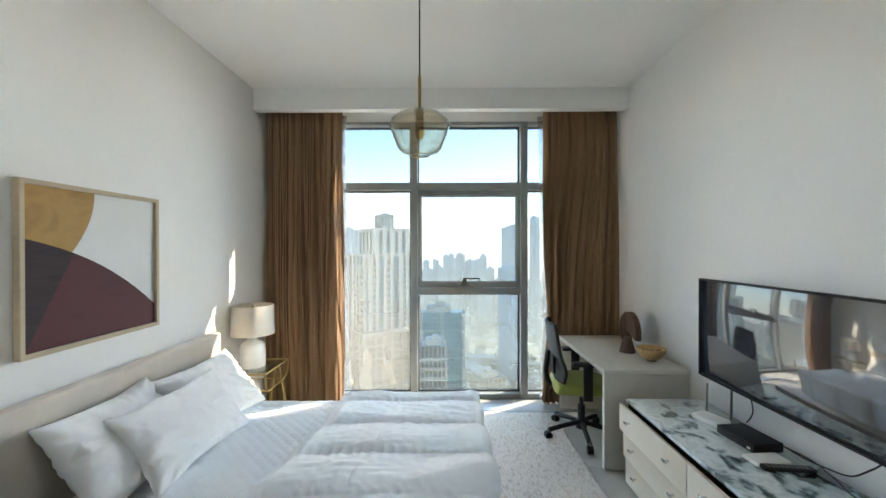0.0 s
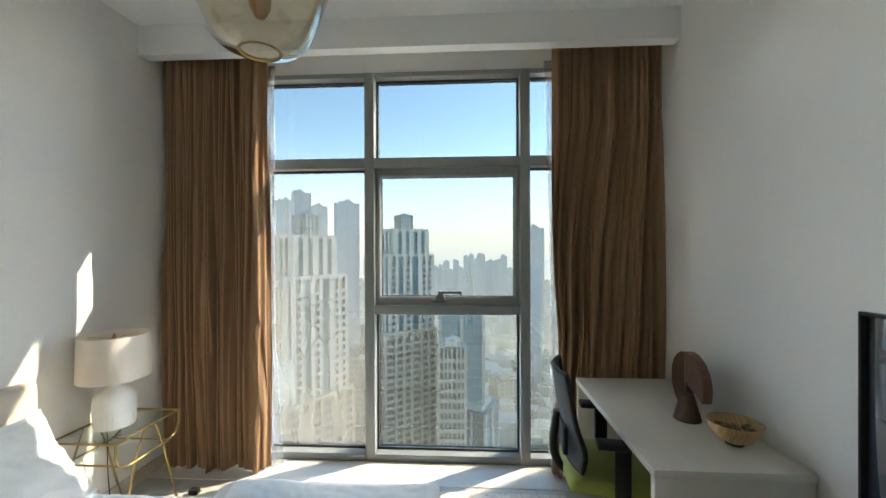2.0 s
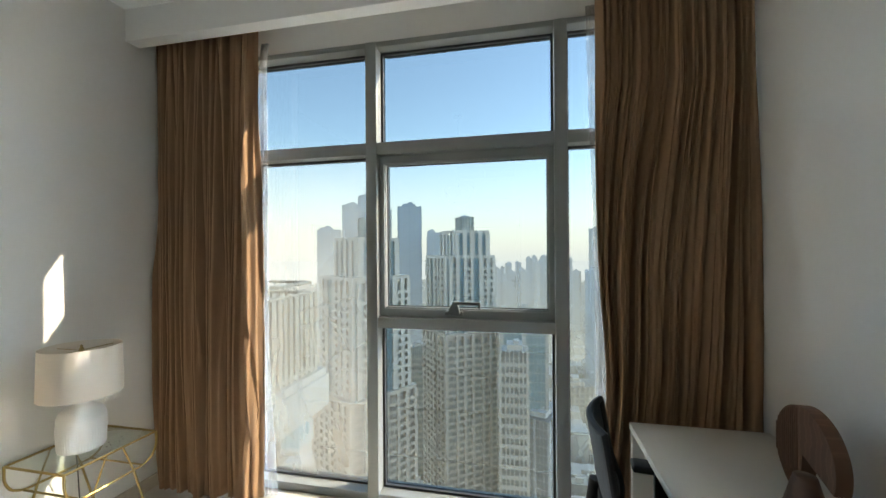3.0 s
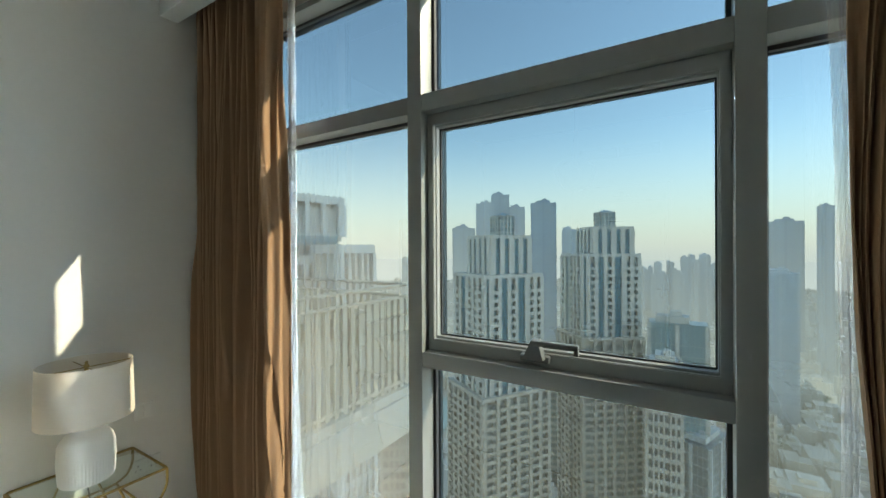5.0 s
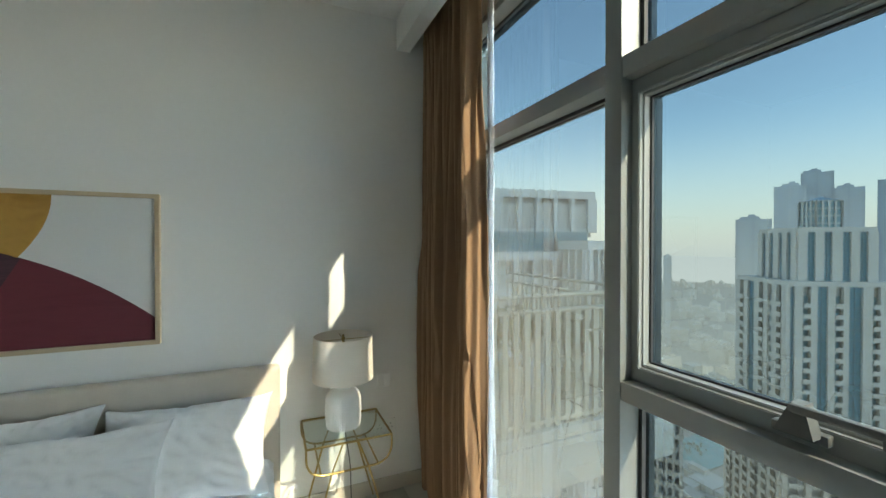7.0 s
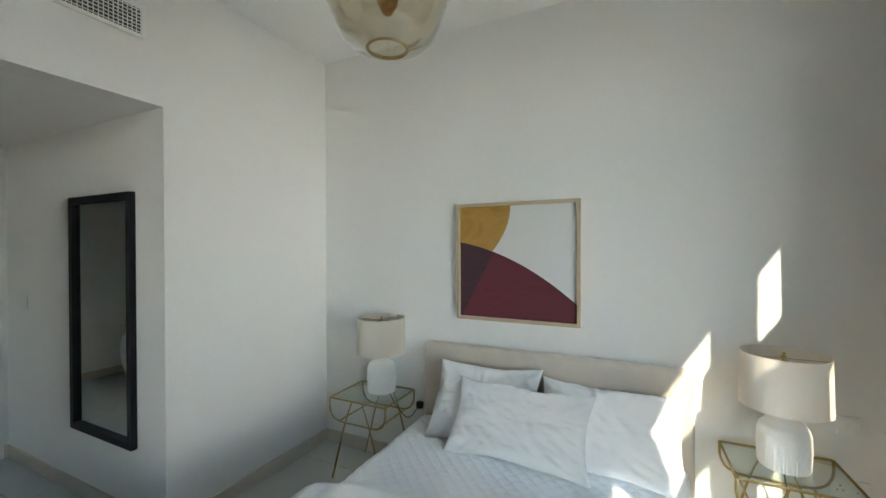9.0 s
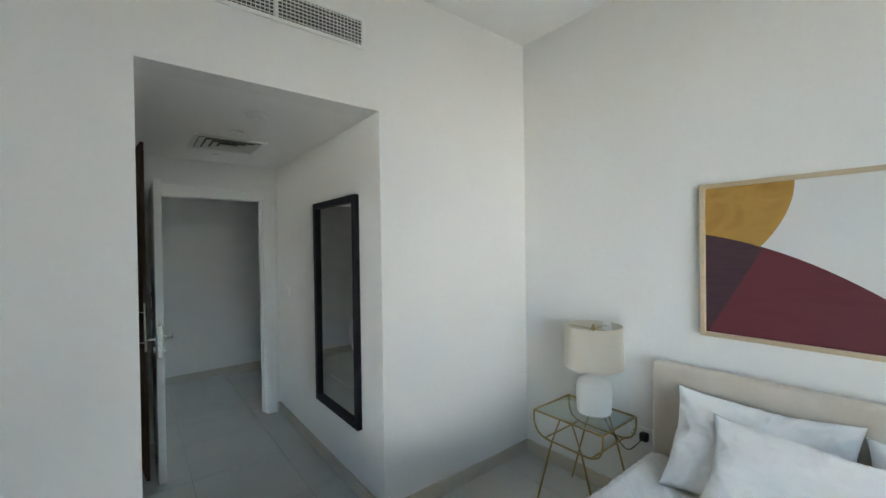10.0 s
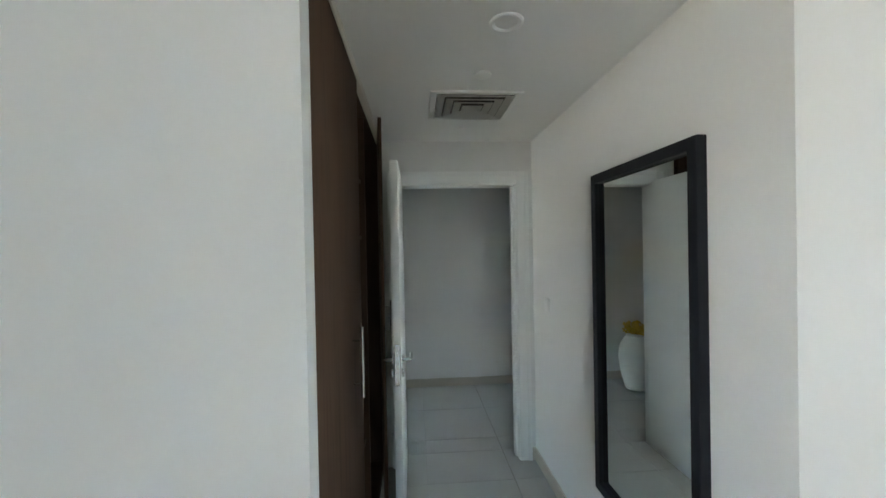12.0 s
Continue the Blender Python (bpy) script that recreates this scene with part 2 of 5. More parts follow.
M_DUCT = mat("grey_duct", (0.22, 0.215, 0.20), 0.8, var=0.1)
M_LED = mat("frosted_lens", (0.88, 0.88, 0.86), 0.3)
M_YELLOW = mat("yellow_petals", (0.62, 0.42, 0.03), 0.7, var=0.2, island=0.3)
M_STEM = mat("dry_green_stem", (0.10, 0.12, 0.03), 0.7, var=0.2)
M_BALC = mat("cream_render", (0.84, 0.78, 0.67), 0.85, var=0.05, scale=(0.8, 18), bump=0.2)
M_RAIL = mat("beige_painted_steel", (0.78, 0.69, 0.54), 0.55, var=0.05)
M_LEAF = mat("leaf_green", (0.075, 0.10, 0.035), 0.7, var=0.3, island=0.6)
M_STONE = mat("pale_tower_render", (0.84, 0.76, 0.65), 0.85, var=0.05, scale=(0.05, 0.8))
M_STONE2 = mat("sand_tower_render", (0.80, 0.69, 0.56), 0.85, var=0.06, scale=(0.05, 0.8))
M_WHITEB = mat("white_tower_render", (0.83, 0.80, 0.74), 0.85, var=0.04, scale=(0.05, 0.8))
M_TGLASS = mat("blue_green_tower_glass", (0.15, 0.31, 0.36), 0.15, var=0.15, scale=(0.1, 1.0), spec=0.6)
M_TDARK = mat("shaded_window_glass", (0.38, 0.36, 0.33), 0.2, var=0.2, scale=(0.1, 1.0))
M_PALEGL = mat("pale_reflecting_glass", (0.60, 0.57, 0.52), 0.25, var=0.15, scale=(0.1, 1.0))
# Base colour paled and blued to paint distance haze on the glass.
M_HAZEBLUE = mat("hazed_blue_glass", (0.58, 0.66, 0.71), 0.5, var=0.05, scale=(0.01, 0.1))
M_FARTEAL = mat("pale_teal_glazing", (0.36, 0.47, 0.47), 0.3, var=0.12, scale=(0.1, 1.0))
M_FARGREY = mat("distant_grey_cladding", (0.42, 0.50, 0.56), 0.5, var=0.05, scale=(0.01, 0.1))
# Render paled as well: haze put into the colour.
M_HAZEPALE = mat("hazed_pale_render", (0.72, 0.75, 0.75), 0.8, var=0.05, scale=(0.01, 0.1), island=0.2)
M_LOWRISE = mat("lowrise_render", (0.64, 0.58, 0.49), 0.9, var=0.14, scale=(0.01, 0.2), island=0.8)
M_DESERT = mat("sandy_ground", (0.44, 0.41, 0.36), 0.95, var=0.22, scale=(0.006, 0.05))
M_ROAD = mat("asphalt", (0.10, 0.10, 0.10), 0.9, var=0.1, scale=(0.02, 0.3))
M_POOL = mat("turquoise_water", (0.05, 0.42, 0.46), 0.1, var=0.06, scale=(0.05, 0.5))


# ---- mesh helpers ----
BOXF = ((0, 3, 2, 1), (4, 5, 6, 7), (0, 1, 5, 4), (1, 2, 6, 5), (2, 3, 7, 6), (3, 0, 4, 7))


def box(bm, x0, x1, y0, y1, z0, z1):
    v = [bm.verts.new(p) for p in ((x0, y0, z0), (x1, y0, z0), (x1, y1, z0), (x0, y1, z0), (x0, y0, z1), (x1, y0, z1), (x1, y1, z1), (x0, y1, z1))]
    for f in BOXF:
        bm.faces.new([v[i] for i in f])
    return bm


def rbox(x0, x1, y0, y1, z0, z1, r=0.004, seg=2):
    bm = box(bmesh.new(), x0, x1, y0, y1, z0, z1)
    if r:
        bmesh.ops.bevel(bm, geom=bm.edges[:], offset=r, segments=seg, affect="EDGES", profile=0.5)
    return bm


def boxes(rows):
    """Many plain boxes as one mesh."""
    verts, faces = [], []
    for x0, x1, y0, y1, z0, z1 in rows:
        k = len(verts)
        verts += [(x0, y0, z0), (x1, y0, z0), (x1, y1, z0), (x0, y1, z0), (x0, y0, z1), (x1, y0, z1), (x1, y1, z1), (x0, y1, z1)]
        faces += [tuple(k + i for i in f) for f in BOXF]
    me = bpy.data.meshes.new("boxes")
    me.from_pydata(verts, [], faces)
    return me


def lathe(profile, n=40, smooth=True):
    bm = bmesh.new()
    rings = []
    for r, z in profile:
        if r < 1e-5:
            rings.append([bm.verts.new((0, 0, z))])
        else:
            rings.append([bm.verts.new((r * math.cos(2 * math.pi * i / n), r * math.sin(2 * math.pi * i / n), z)) for i in range(n)])
    for a, b in zip(rings, rings[1:]):
        for i in range(n):
            j = (i + 1) % n
            if len(a) == 1 and len(b) == 1:
                continue
            if len(a) == 1:
                bm.faces.new((a[0], b[j], b[i]))
            elif len(b) == 1:
                bm.faces.new((a[i], a[j], b[0]))
            else:
                bm.faces.new((a[i], a[j], b[j], b[i]))
    return bm


def tube(points, r, n=10, closed=False):
    """A round bar along a line of points."""
    bm = bmesh.new()
    pts = [Vector(p) for p in points]
    m = len(pts)
    rings, ref = [], None
    for i, p in enumerate(pts):
        a = pts[i - 1] if (i > 0 or closed) else p
        b = pts[(i + 1) % m] if (i < m - 1 or closed) else p
        t = (b - a).normalized()
        if ref is None:
            ref = t.orthogonal().normalized()
        ref = (ref - t * ref.dot(t)).normalized()
        side = t.cross(ref)
        rings.append([bm.verts.new(p + r * (math.cos(2 * math.pi * k / n) * ref + math.sin(2 * math.pi * k / n) * side)) for k in range(n)])
    pairs = list(zip(rings, rings[1:])) + ([(rings[-1], rings[0])] if closed else [])
    for a, b in pairs:
        for k in range(n):
            j = (k + 1) % n
            bm.faces.new((a[k], a[j], b[j], b[k]))
    if not closed:
        bm.faces.new(rings[0][::-1])
        bm.faces.new(rings[-1])
    return bm


def rounded(points, r, seg=5):
    """A polyline with its inner corners rounded."""
    pts = [Vector(p) for p in points]
    out = [pts[0]]
    for a, b, c in zip(pts, pts[1:], pts[2:]):
        p, q = b + (a - b).normalized() * r, b + (c - b).normalized() * r
        for i in range(seg + 1):
            t = i / seg
            out.append((1 - t) ** 2 * p + 2 * t * (1 - t) * b + t * t * q)
    return out + [pts[-1]]


def prism(outline, y0, y1):
    """An outline of (x, z) pushed from y0 to y1."""
    bm = bmesh.new()
    a = [bm.verts.new((x, y0, z)) for x, z in outline]
    b = [bm.verts.new((x, y1, z)) for x, z in outline]
    n = len(a)
    bm.faces.new(a)
    bm.faces.new(b[::-1])
    for i in range(n):
        j = (i + 1) % n
        bm.faces.new((a[j], a[i], b[i], b[j]))
    bmesh.ops.recalc_face_normals(bm, faces=bm.faces[:])
    return bm


def surface(f, nu, nv, closed_u=False):
    """A sheet f(u, v), u and v from 0 to 1."""
    bm = bmesh.new()
    g = [[bm.verts.new(f(i / nu, j / nv)) for j in range(nv + 1)] for i in range(nu + (0 if closed_u else 1))]
    n = len(g)
    for i in range(nu):
        for j in range(nv):
            a, b = g[i], g[(i + 1) % n]
            bm.faces.new((a[j], b[j], b[j + 1], a[j + 1]))
    return bm


def as_mesh(bm, name, smooth):
    if isinstance(bm, bpy.types.Mesh):
        me = bm
        me.name = name
    else:
        me = bpy.data.meshes.new(name)
        bm.to_mesh(me)
        bm.free()
    if smooth:
        me.polygons.foreach_set("use_smooth", [True] * len(me.polygons))
        if smooth != "all":
            me.set_sharp_from_angle(angle=radians(40))
    return me


def part(name, bm, material, parent, label="", smooth=True, at=None):
    """Links a bmesh or mesh as one object under a thing or part."""
    me = as_mesh(bm, name, smooth)
    if material and not me.materials:
        me.materials.append(material)
    ob = new(name, me)
    if at is not None:
        ob.matrix_basis = at if isinstance(at, Matrix) else Matrix.Translation(at)
    if parent:
        ob.parent = parent
    if label:
        ob["label"] = label
    return ob


def thing(name, at, label, category, group="", kind=""):
    ob = new(name)
    ob.empty_display_size = 0.1
    ob.matrix_basis = at if isinstance(at, Matrix) else Matrix.Translation(at)
    return tagged(ob, label, category, group, kind)


def solo(name, bm, material, label, category, at=None, smooth=True, group="", kind=""):
    return tagged(part(name, bm, material, None, "", smooth, at), label, category, group, kind)


def structure(name, bm, material, label, category, smooth=False, at=None):
    return solo(name, bm, material, label, category, at, smooth, "", "structure")


def weld(*bms):
    """Several bmeshes of one part joined."""
    out = bms[0]
    for b in bms[1:]:
        me = bpy.data.meshes.new("tmp")
        b.to_mesh(me)
        out.from_mesh(me)
        b.free()
        bpy.data.meshes.remove(me)
    return out


# ---- the plan ----
XL, XR, YB, ZC = -1.085, 2.512, 0.65, 3.12        # bedroom: bed wall, desk wall, back wall, ceiling
HX0, HX1, HZ, HY = 0.176, 1.283, 2.37, -1.385     # passage to the door
CY = -3.0                                          # far wall of the corridor outside the door
GY = 4.40                                          # window glass
WX0, WX1 = -1.02, 2.46                             # window opening
T = 0.14

# ---- walls, floor, ceilings ----
structure("wall_west", box(bmesh.new(), XL - T, XL, YB - T, 4.48, -0.2, ZC + 0.2), M_WALL, "off-white painted bedroom wall behind the bed", "wall")
structure("wall_east", box(bmesh.new(), XR, XR + T, YB - T, 4.48, -0.2, ZC + 0.2), M_WALL, "off-white painted bedroom wall behind the desk", "wall")
bm = bmesh.new()
box(bm, XL, HX0, YB - T, YB, -0.2, ZC + 0.2)
box(bm, HX1, XR, YB - 0.075, YB, -0.2, ZC + 0.2)
box(bm, HX0, HX1, YB - T, YB, HZ, ZC + 0.2)
structure("wall_back", bm, M_WALL, "off-white painted wall with an opening to the passage", "wall")
structure("ceiling", box(bmesh.new(), XL, XR, YB, 4.33, ZC, ZC + 0.2), M_CEIL, "white painted bedroom ceiling", "ceiling")
bm = rbox(XL, XR, 3.98, 4.07, 2.92, ZC, 0)
structure("beam", bm, M_CEIL, "white painted pelmet beam above the curtains", "beam")
bm = bmesh.new()
box(bm, XL, XR, 4.33, 4.48, 2.90, ZC + 0.2)
structure("wall_north_head", bm, M_WALL, "off-white strip of wall above the window", "wall")
bm = bmesh.new()
box(bm, XL, WX0, 4.33, 4.48, -0.2, 2.90)
box(bm, WX1, XR, 4.33, 4.48, -0.2, 2.90)
box(bm, WX0, WX1, 4.33, 4.48, -0.2, -0.004)
structure("wall_north", bm, M_WALL, "off-white wall around the tall window", "wall")
# passage
structure("wall_passage_west", box(bmesh.new(), HX0 - T, HX0, HY - 0.16, YB - T, -0.2, HZ + 0.3), M_WALL, "off-white painted passage wall with the mirror", "wall")
structure("ceiling_passage", box(bmesh.new(), HX0, HX1 + 0.8, HY, YB - T, HZ, HZ + 0.3), M_CEIL, "white painted lower ceiling of the passage", "ceiling")
bm = bmesh.new()
DX0, DX1, DZ = 0.285, 1.17, 2.07
box(bm, HX0, DX0, HY - 0.16, HY, -0.2, HZ + 0.3)
box(bm, DX1, HX1 + 0.8, HY - 0.16, HY, -0.2, HZ + 0.3)
box(bm, DX0, DX1, HY - 0.16, HY, DZ, HZ + 0.3)
structure("wall_door", bm, M_WALL, "off-white painted wall with the bedroom doorway", "wall")
structure("wall_wardrobe_back", box(bmesh.new(), HX1 + 0.66, HX1 + 0.8, HY, YB - T, -0.2, HZ), M_WALL, "painted wall behind the wardrobe", "wall")
# corridor outside
bm = bmesh.new()
box(bm, -1.6, 3.4, CY - T, CY, -0.2, 2.75)
structure("wall_corridor", bm, M_WALL, "off-white painted corridor wall facing the door", "wall")
bm = bmesh.new()
# Unseen narrow slit added in this end wall so daylight brightens the corridor.
box(bm, -1.6 - T, -1.6, CY - T, CY + 0.55, -0.2, 2.75)
box(bm, -1.6 - T, -1.6, CY + 0.59, HY - 0.16, -0.2, 2.75)
box(bm, -1.6 - T, -1.6, CY + 0.55, CY + 0.59, 1.9, 2.75)
box(bm, -1.6, HX0 - T, HY - 0.3, HY - 0.16, -0.2, 2.75)
box(bm, HX1 + 0.8, 3.4, HY - 0.3, HY - 0.16, -0.2, 2.75)
structure("wall_corridor_inner", bm, M_WALL, "off-white painted inner corridor wall with an added light slit", "wall")
structure("ceiling_corridor", box(bmesh.new(), -1.74, 3.54, CY - T, HY - 0.16, 2.6, 2.75), M_CEIL, "white painted corridor ceiling", "ceiling")
bm = bmesh.new()
box(bm, 3.4, 3.54, CY, HY - 0.16, -0.2, 2.75)
structure("wall_corridor_end", bm, M_WALL, "painted corridor end wall", "wall")
# floor bed under the tiles
bm = bmesh.new()
box(bm, XL, XR, YB, 4.33, -0.2, -0.008)
box(bm, HX0, HX1 + 0.66, HY - 0.16, YB, -0.2, -0.008)
box(bm, -1.6, 3.54, CY, HY - 0.16, -0.2, -0.008)
floor = structure("floor", bm, M_GROUT, "pale polished tile floor with thin joints", "floor")

# skirting boards
SK = 0.09
bm = bmesh.new()
for b in ((XL, XL + 0.012, YB, 4.33), (XL + 0.012, HX0, YB, YB + 0.012), (HX1, XR, YB, YB + 0.012), (XR - 0.012, XR, YB + 0.012, 4.33),
          (HX0, HX0 + 0.012, HY, YB), (HX0 + 0.012, DX0 - 0.062, HY, HY + 0.012), (-1.6, 3.4, CY, CY + 0.012)):
    box(bm, *b, 0.0, SK)
structure("baseboard", bm, M_SKIRT, "low beige tile skirting along the walls", "baseboard")

# ---- window ----
def sheet(x0, x1, y, z0, z1):
    """A sealed sheet of glass."""
    bm = bmesh.new()
    bm.faces.new([bm.verts.new(p) for p in ((x0, y, z0), (x1, y, z0), (x1, y, z1), (x0, y, z1))])
    return bm


win = tagged(thing("window_1", (0, 0, 0), "tall grey aluminium framed window with an openable middle sash", "window"), kind="structure")
FY0, FY1 = 4.30, 4.47
MX = ((0.395, 0.467), (1.545, 1.617))
for x0, x1 in ((WX0, WX0 + 0.07), *MX, (WX1 - 0.07, WX1)):
    part("mullion", rbox(x0, x1, FY0, FY1, 0.0, 2.90, 0.003), M_ALU, win)
spans = ((WX0 + 0.07, MX[0][0]), (MX[0][1], MX[1][0]), (MX[1][1], WX1 - 0.07))
for i, (x0, x1) in enumerate(spans):
    part("bottom_rail", rbox(x0, x1, FY0 + 0.005, FY1, 0.0, 0.055, 0.003), M_ALU, win)
    part("head_rail", rbox(x0, x1, FY0 + 0.005, FY1, 2.865, 2.90, 0.003), M_ALU, win)
    part("transom", rbox(x0, x1, FY0 + 0.003, FY1, 2.19, 2.265, 0.003), M_ALU, win)
    panes = [(0.055, 2.19), (2.265, 2.865)] if i != 1 else [(0.055, 1.10), (2.265, 2.865)]
    for z0, z1 in panes:
        p = part("pane", sheet(x0 + 0.012, x1 - 0.012, GY + 0.006, z0 + 0.012, z1 - 0.012), M_GLARE if i == 0 and z0 < 1 else M_PANE, win, smooth=False)
        p.visible_shadow = False
        bm = bmesh.new()
        for b in ((x0, x0 + 0.014, z0, z1), (x1 - 0.014, x1, z0, z1), (x0 + 0.014, x1 - 0.014, z0, z0 + 0.014), (x0 + 0.014, x1 - 0.014, z1 - 0.014, z1)):
            box(bm, b[0], b[1], GY - 0.012, GY + 0.024, b[2], b[3])
        part("gasket", bm, M_GASKET, win, "black rubber seal round the glass", smooth=False)
x0, x1 = spans[1]
part("transom", rbox(x0, x1, FY0 + 0.003, FY1, 1.10, 1.165, 0.003), M_ALU, win)


def picture_frame(x0, x1, z0, z1, w, y0, y1, r=0.003, wz=None):
    """Four mitred bars round an opening, w wide."""
    bm = bmesh.new()
    o = [(x0, z0), (x1, z0), (x1, z1), (x0, z1)]
    wz = wz or w
    n = [(x0 + w, z0 + wz), (x1 - w, z0 + wz), (x1 - w, z1 - wz), (x0 + w, z1 - wz)]
    vo = [[bm.verts.new((x, y, z)) for x, z in o] for y in (y0, y1)]
    vn = [[bm.verts.new((x, y, z)) for x, z in n] for y in (y0, y1)]
    for i in range(4):
        j = (i + 1) % 4
        bm.faces.new((vo[0][i], vo[0][j], vn[0][j], vn[0][i]))
        bm.faces.new((vo[1][j], vo[1][i], vn[1][i], vn[1][j]))
        bm.faces.new((vo[0][j], vo[0][i], vo[1][i], vo[1][j]))
        bm.faces.new((vn[0][i], vn[0][j], vn[1][j], vn[1][i]))
    bmesh.ops.recalc_face_normals(bm, faces=bm.faces[:])
    if r:
        bmesh.ops.bevel(bm, geom=bm.edges[:], offset=r, segments=2, affect="EDGES")
    return bm


sash = part("sash", picture_frame(x0 + 0.002, x1 - 0.002, 1.167, 2.188, 0.03, FY0 + 0.045, FY1 - 0.01, 0.003, 0.05), M_ALU, win, "openable grey sash")
part("sash_bead", picture_frame(x0 + 0.022, x1 - 0.022, 1.212, 2.145, 0.014, FY0 + 0.062, GY + 0.02), M_ALU, sash)
p = part("pane", sheet(x0 + 0.03, x1 - 0.03, GY + 0.010, 1.195, 2.16), M_PANE, sash, smooth=False)
p.visible_shadow = False
part("gasket", picture_frame(x0 + 0.034, x1 - 0.034, 1.224, 2.133, 0.008, GY - 0.006, GY + 0.003, 0), M_GASKET, sash, smooth=False)
hb = part("handle_base", rbox(0.895, 1.005, FY0 + 0.020, FY0 + 0.048, 1.186, 1.212, 0.006), M_HANDLE, sash, "dark grey window handle plate")
stem = prism([(0.918, 1.204), (0.992, 1.204), (0.974, 1.276), (0.950, 1.276)], FY0 - 0.012, FY0 + 0.026)
part("handle", weld(stem, rbox(0.952, 1.118, FY0 - 0.030, FY0 - 0.008, 1.258, 1.277, 0.005), rbox(1.102, 1.118, FY0 - 0.030, FY0 - 0.010, 1.240, 1.262, 0.004)), M_HANDLE, hb, "dark grey lever window handle")
structure("window_ledge", rbox(XL, XR, 4.02, 4.30, -0.004, 0.004, 0.002), M_LEDGE, "pale strip of ledge below the window", "ledge")

# ---- curtains ----
def lobes(w, seed):
    """Soft lobes towards the room with narrow deep creases between, each of its own depth."""
    i = math.floor(w)
    a = w - i
    k = 0.68 + 0.42 * math.sin(i * 2.4 + seed * 1.7) * math.cos(i * 1.3 + seed)
    skew = a ** (1.0 + 0.45 * math.sin(i * 3.7 + seed))
    e = min(1.0, min(skew, 1 - skew) / 0.26)
    return k * (e * e * (3 - 2 * e) * 0.85 + 0.15 * math.sin(math.pi * skew))


def curtain(name, left, right, yc, n, amp, z0, z1, material, label, nu=420, nv=52, seed=0.0, gather=0.0, back=0.0, front=0.0):
    """A hanging pleated cloth: tight heading pleats that merge into fewer, broader folds lower down."""
    def f(u, v):
        z = z0 + (z1 - z0) * v
        a, b = left(z), right(z)
        d = 1 - v
        e = min(1.0, max(0.0, (d - 0.2) / 0.8))
        x = a + (b - a) * u ** (1 + gather * e)
        s = u + 0.016 * noise.noise((u * 4, z * 0.8, seed)) * d
        w = s * n + 1.6 * noise.noise((s * 3.1, seed, 0.4)) + 0.5 * noise.noise((s * 8, z * 0.55, seed + 5))
        top = lobes(w * 1.9, seed)
        low = lobes(w * 0.85 + 0.3, seed + 2.0)
        fine = lobes(w * 2.6 + 1.4 * noise.noise((s * 5, z * 0.4, seed + 1)), seed + 4.0)
        g = min(1.0, d / 0.55) ** 0.8
        body = (1 - g) * 0.75 * top + g * (0.80 * low + 0.26 * fine)
        body = body * min(1.0, u / 0.06) + 0.45 * max(0.0, 1 - u / 0.06)
        full = amp * (0.75 + 0.25 * min(1.0, d * 3.0))
        y = yc + full * (0.9 - 1.6 * body) + 0.020 * d * noise.noise((u * 7, z * 1.0, seed + 7)) + 0.004 * noise.noise((u * 30, z * 5, seed))
        if v > 0.965:
            y += 0.018 * (v - 0.965) / 0.035
        y += back * max(0.0, 1 - u / 0.03) ** 0.7 - front * math.exp(-((u - 0.925) / 0.035) ** 2) * min(1.0, d * 4)
        if front and u > 0.93:
            x += 0.007 * math.sin((u - 0.93) * 210 + 1.5 * noise.noise((u * 20, z * 1.2, 3.0)))
        return (x, y, z)
    ob = solo(name, surface(f, nu, nv), material, label, "curtain", smooth="all")
    s = ob.modifiers.new("thickness", "SOLIDIFY")
    s.thickness = 0.003
    return ob


curtain("curtain", lambda z: -1.062, lambda z: -0.282 + 0.006 * math.sin(z * 2.0), 4.135, 12, 0.088, 0.012, 3.09, M_CURTAIN, "brown pleated floor-length curtain beside the bed", seed=1.0, back=0.13, front=0.042)
curtain("curtain", lambda z: 1.75 + 0.05 * math.exp(-((z - 0.85) / 0.5) ** 2), lambda z: 2.506,
        4.188, 12, 0.070, 0.012, 3.09, M_CURTAIN, "brown pleated curtain pushed behind the desk", seed=4.0, gather=1.3)
curtain("sheer_curtain", lambda z: -0.31, lambda z: -0.258 + 0.06 * max(0, 1 - z), 4.225, 4, 0.018, 0.01, 2.945, M_SHEER, "white sheer curtain drawn aside by the window", nu=90, seed=2.0)
curtain("sheer_curtain", lambda z: 1.735 + 0.02 * math.sin(z * 1.5), lambda z: 1.86, 4.268, 5, 0.018, 0.01, 2.945, M_SHEER, "white sheer curtain gathered at the window edge", nu=90, seed=6.0)

# ---- bed ----
BX0, BX1, BY0, BY1 = -0.985, 0.98, 1.625, 3.20
bed = thing("bed", (0, 0, 0), "double bed with a beige upholstered headboard against the wall", "bed")
part("headboard", rbox(XL + 0.008, -0.985, 1.63, 3.255, 0.02, 0.932, 0.022, 4), M_HEAD, bed)
part("bed_base", rbox(-0.985, 0.95, 1.64, 3.19, 0.05, 0.22, 0.02, 3), M_HEAD, bed)
for x in (-0.85, 0.85):
    for y in (1.75, 3.08):
        part("leg", rbox(x - 0.03, x + 0.03, y - 0.03, y + 0.03, 0.0, 0.06, 0.004), M_BLACK, bed)
part("mattress", rbox(-0.98, 0.96, 1.63, 3.20, 0.215, 0.413, 0.05, 4), M_LINEN, bed)


def puff(a):
    return abs(math.sin(math.pi * a)) ** 0.45


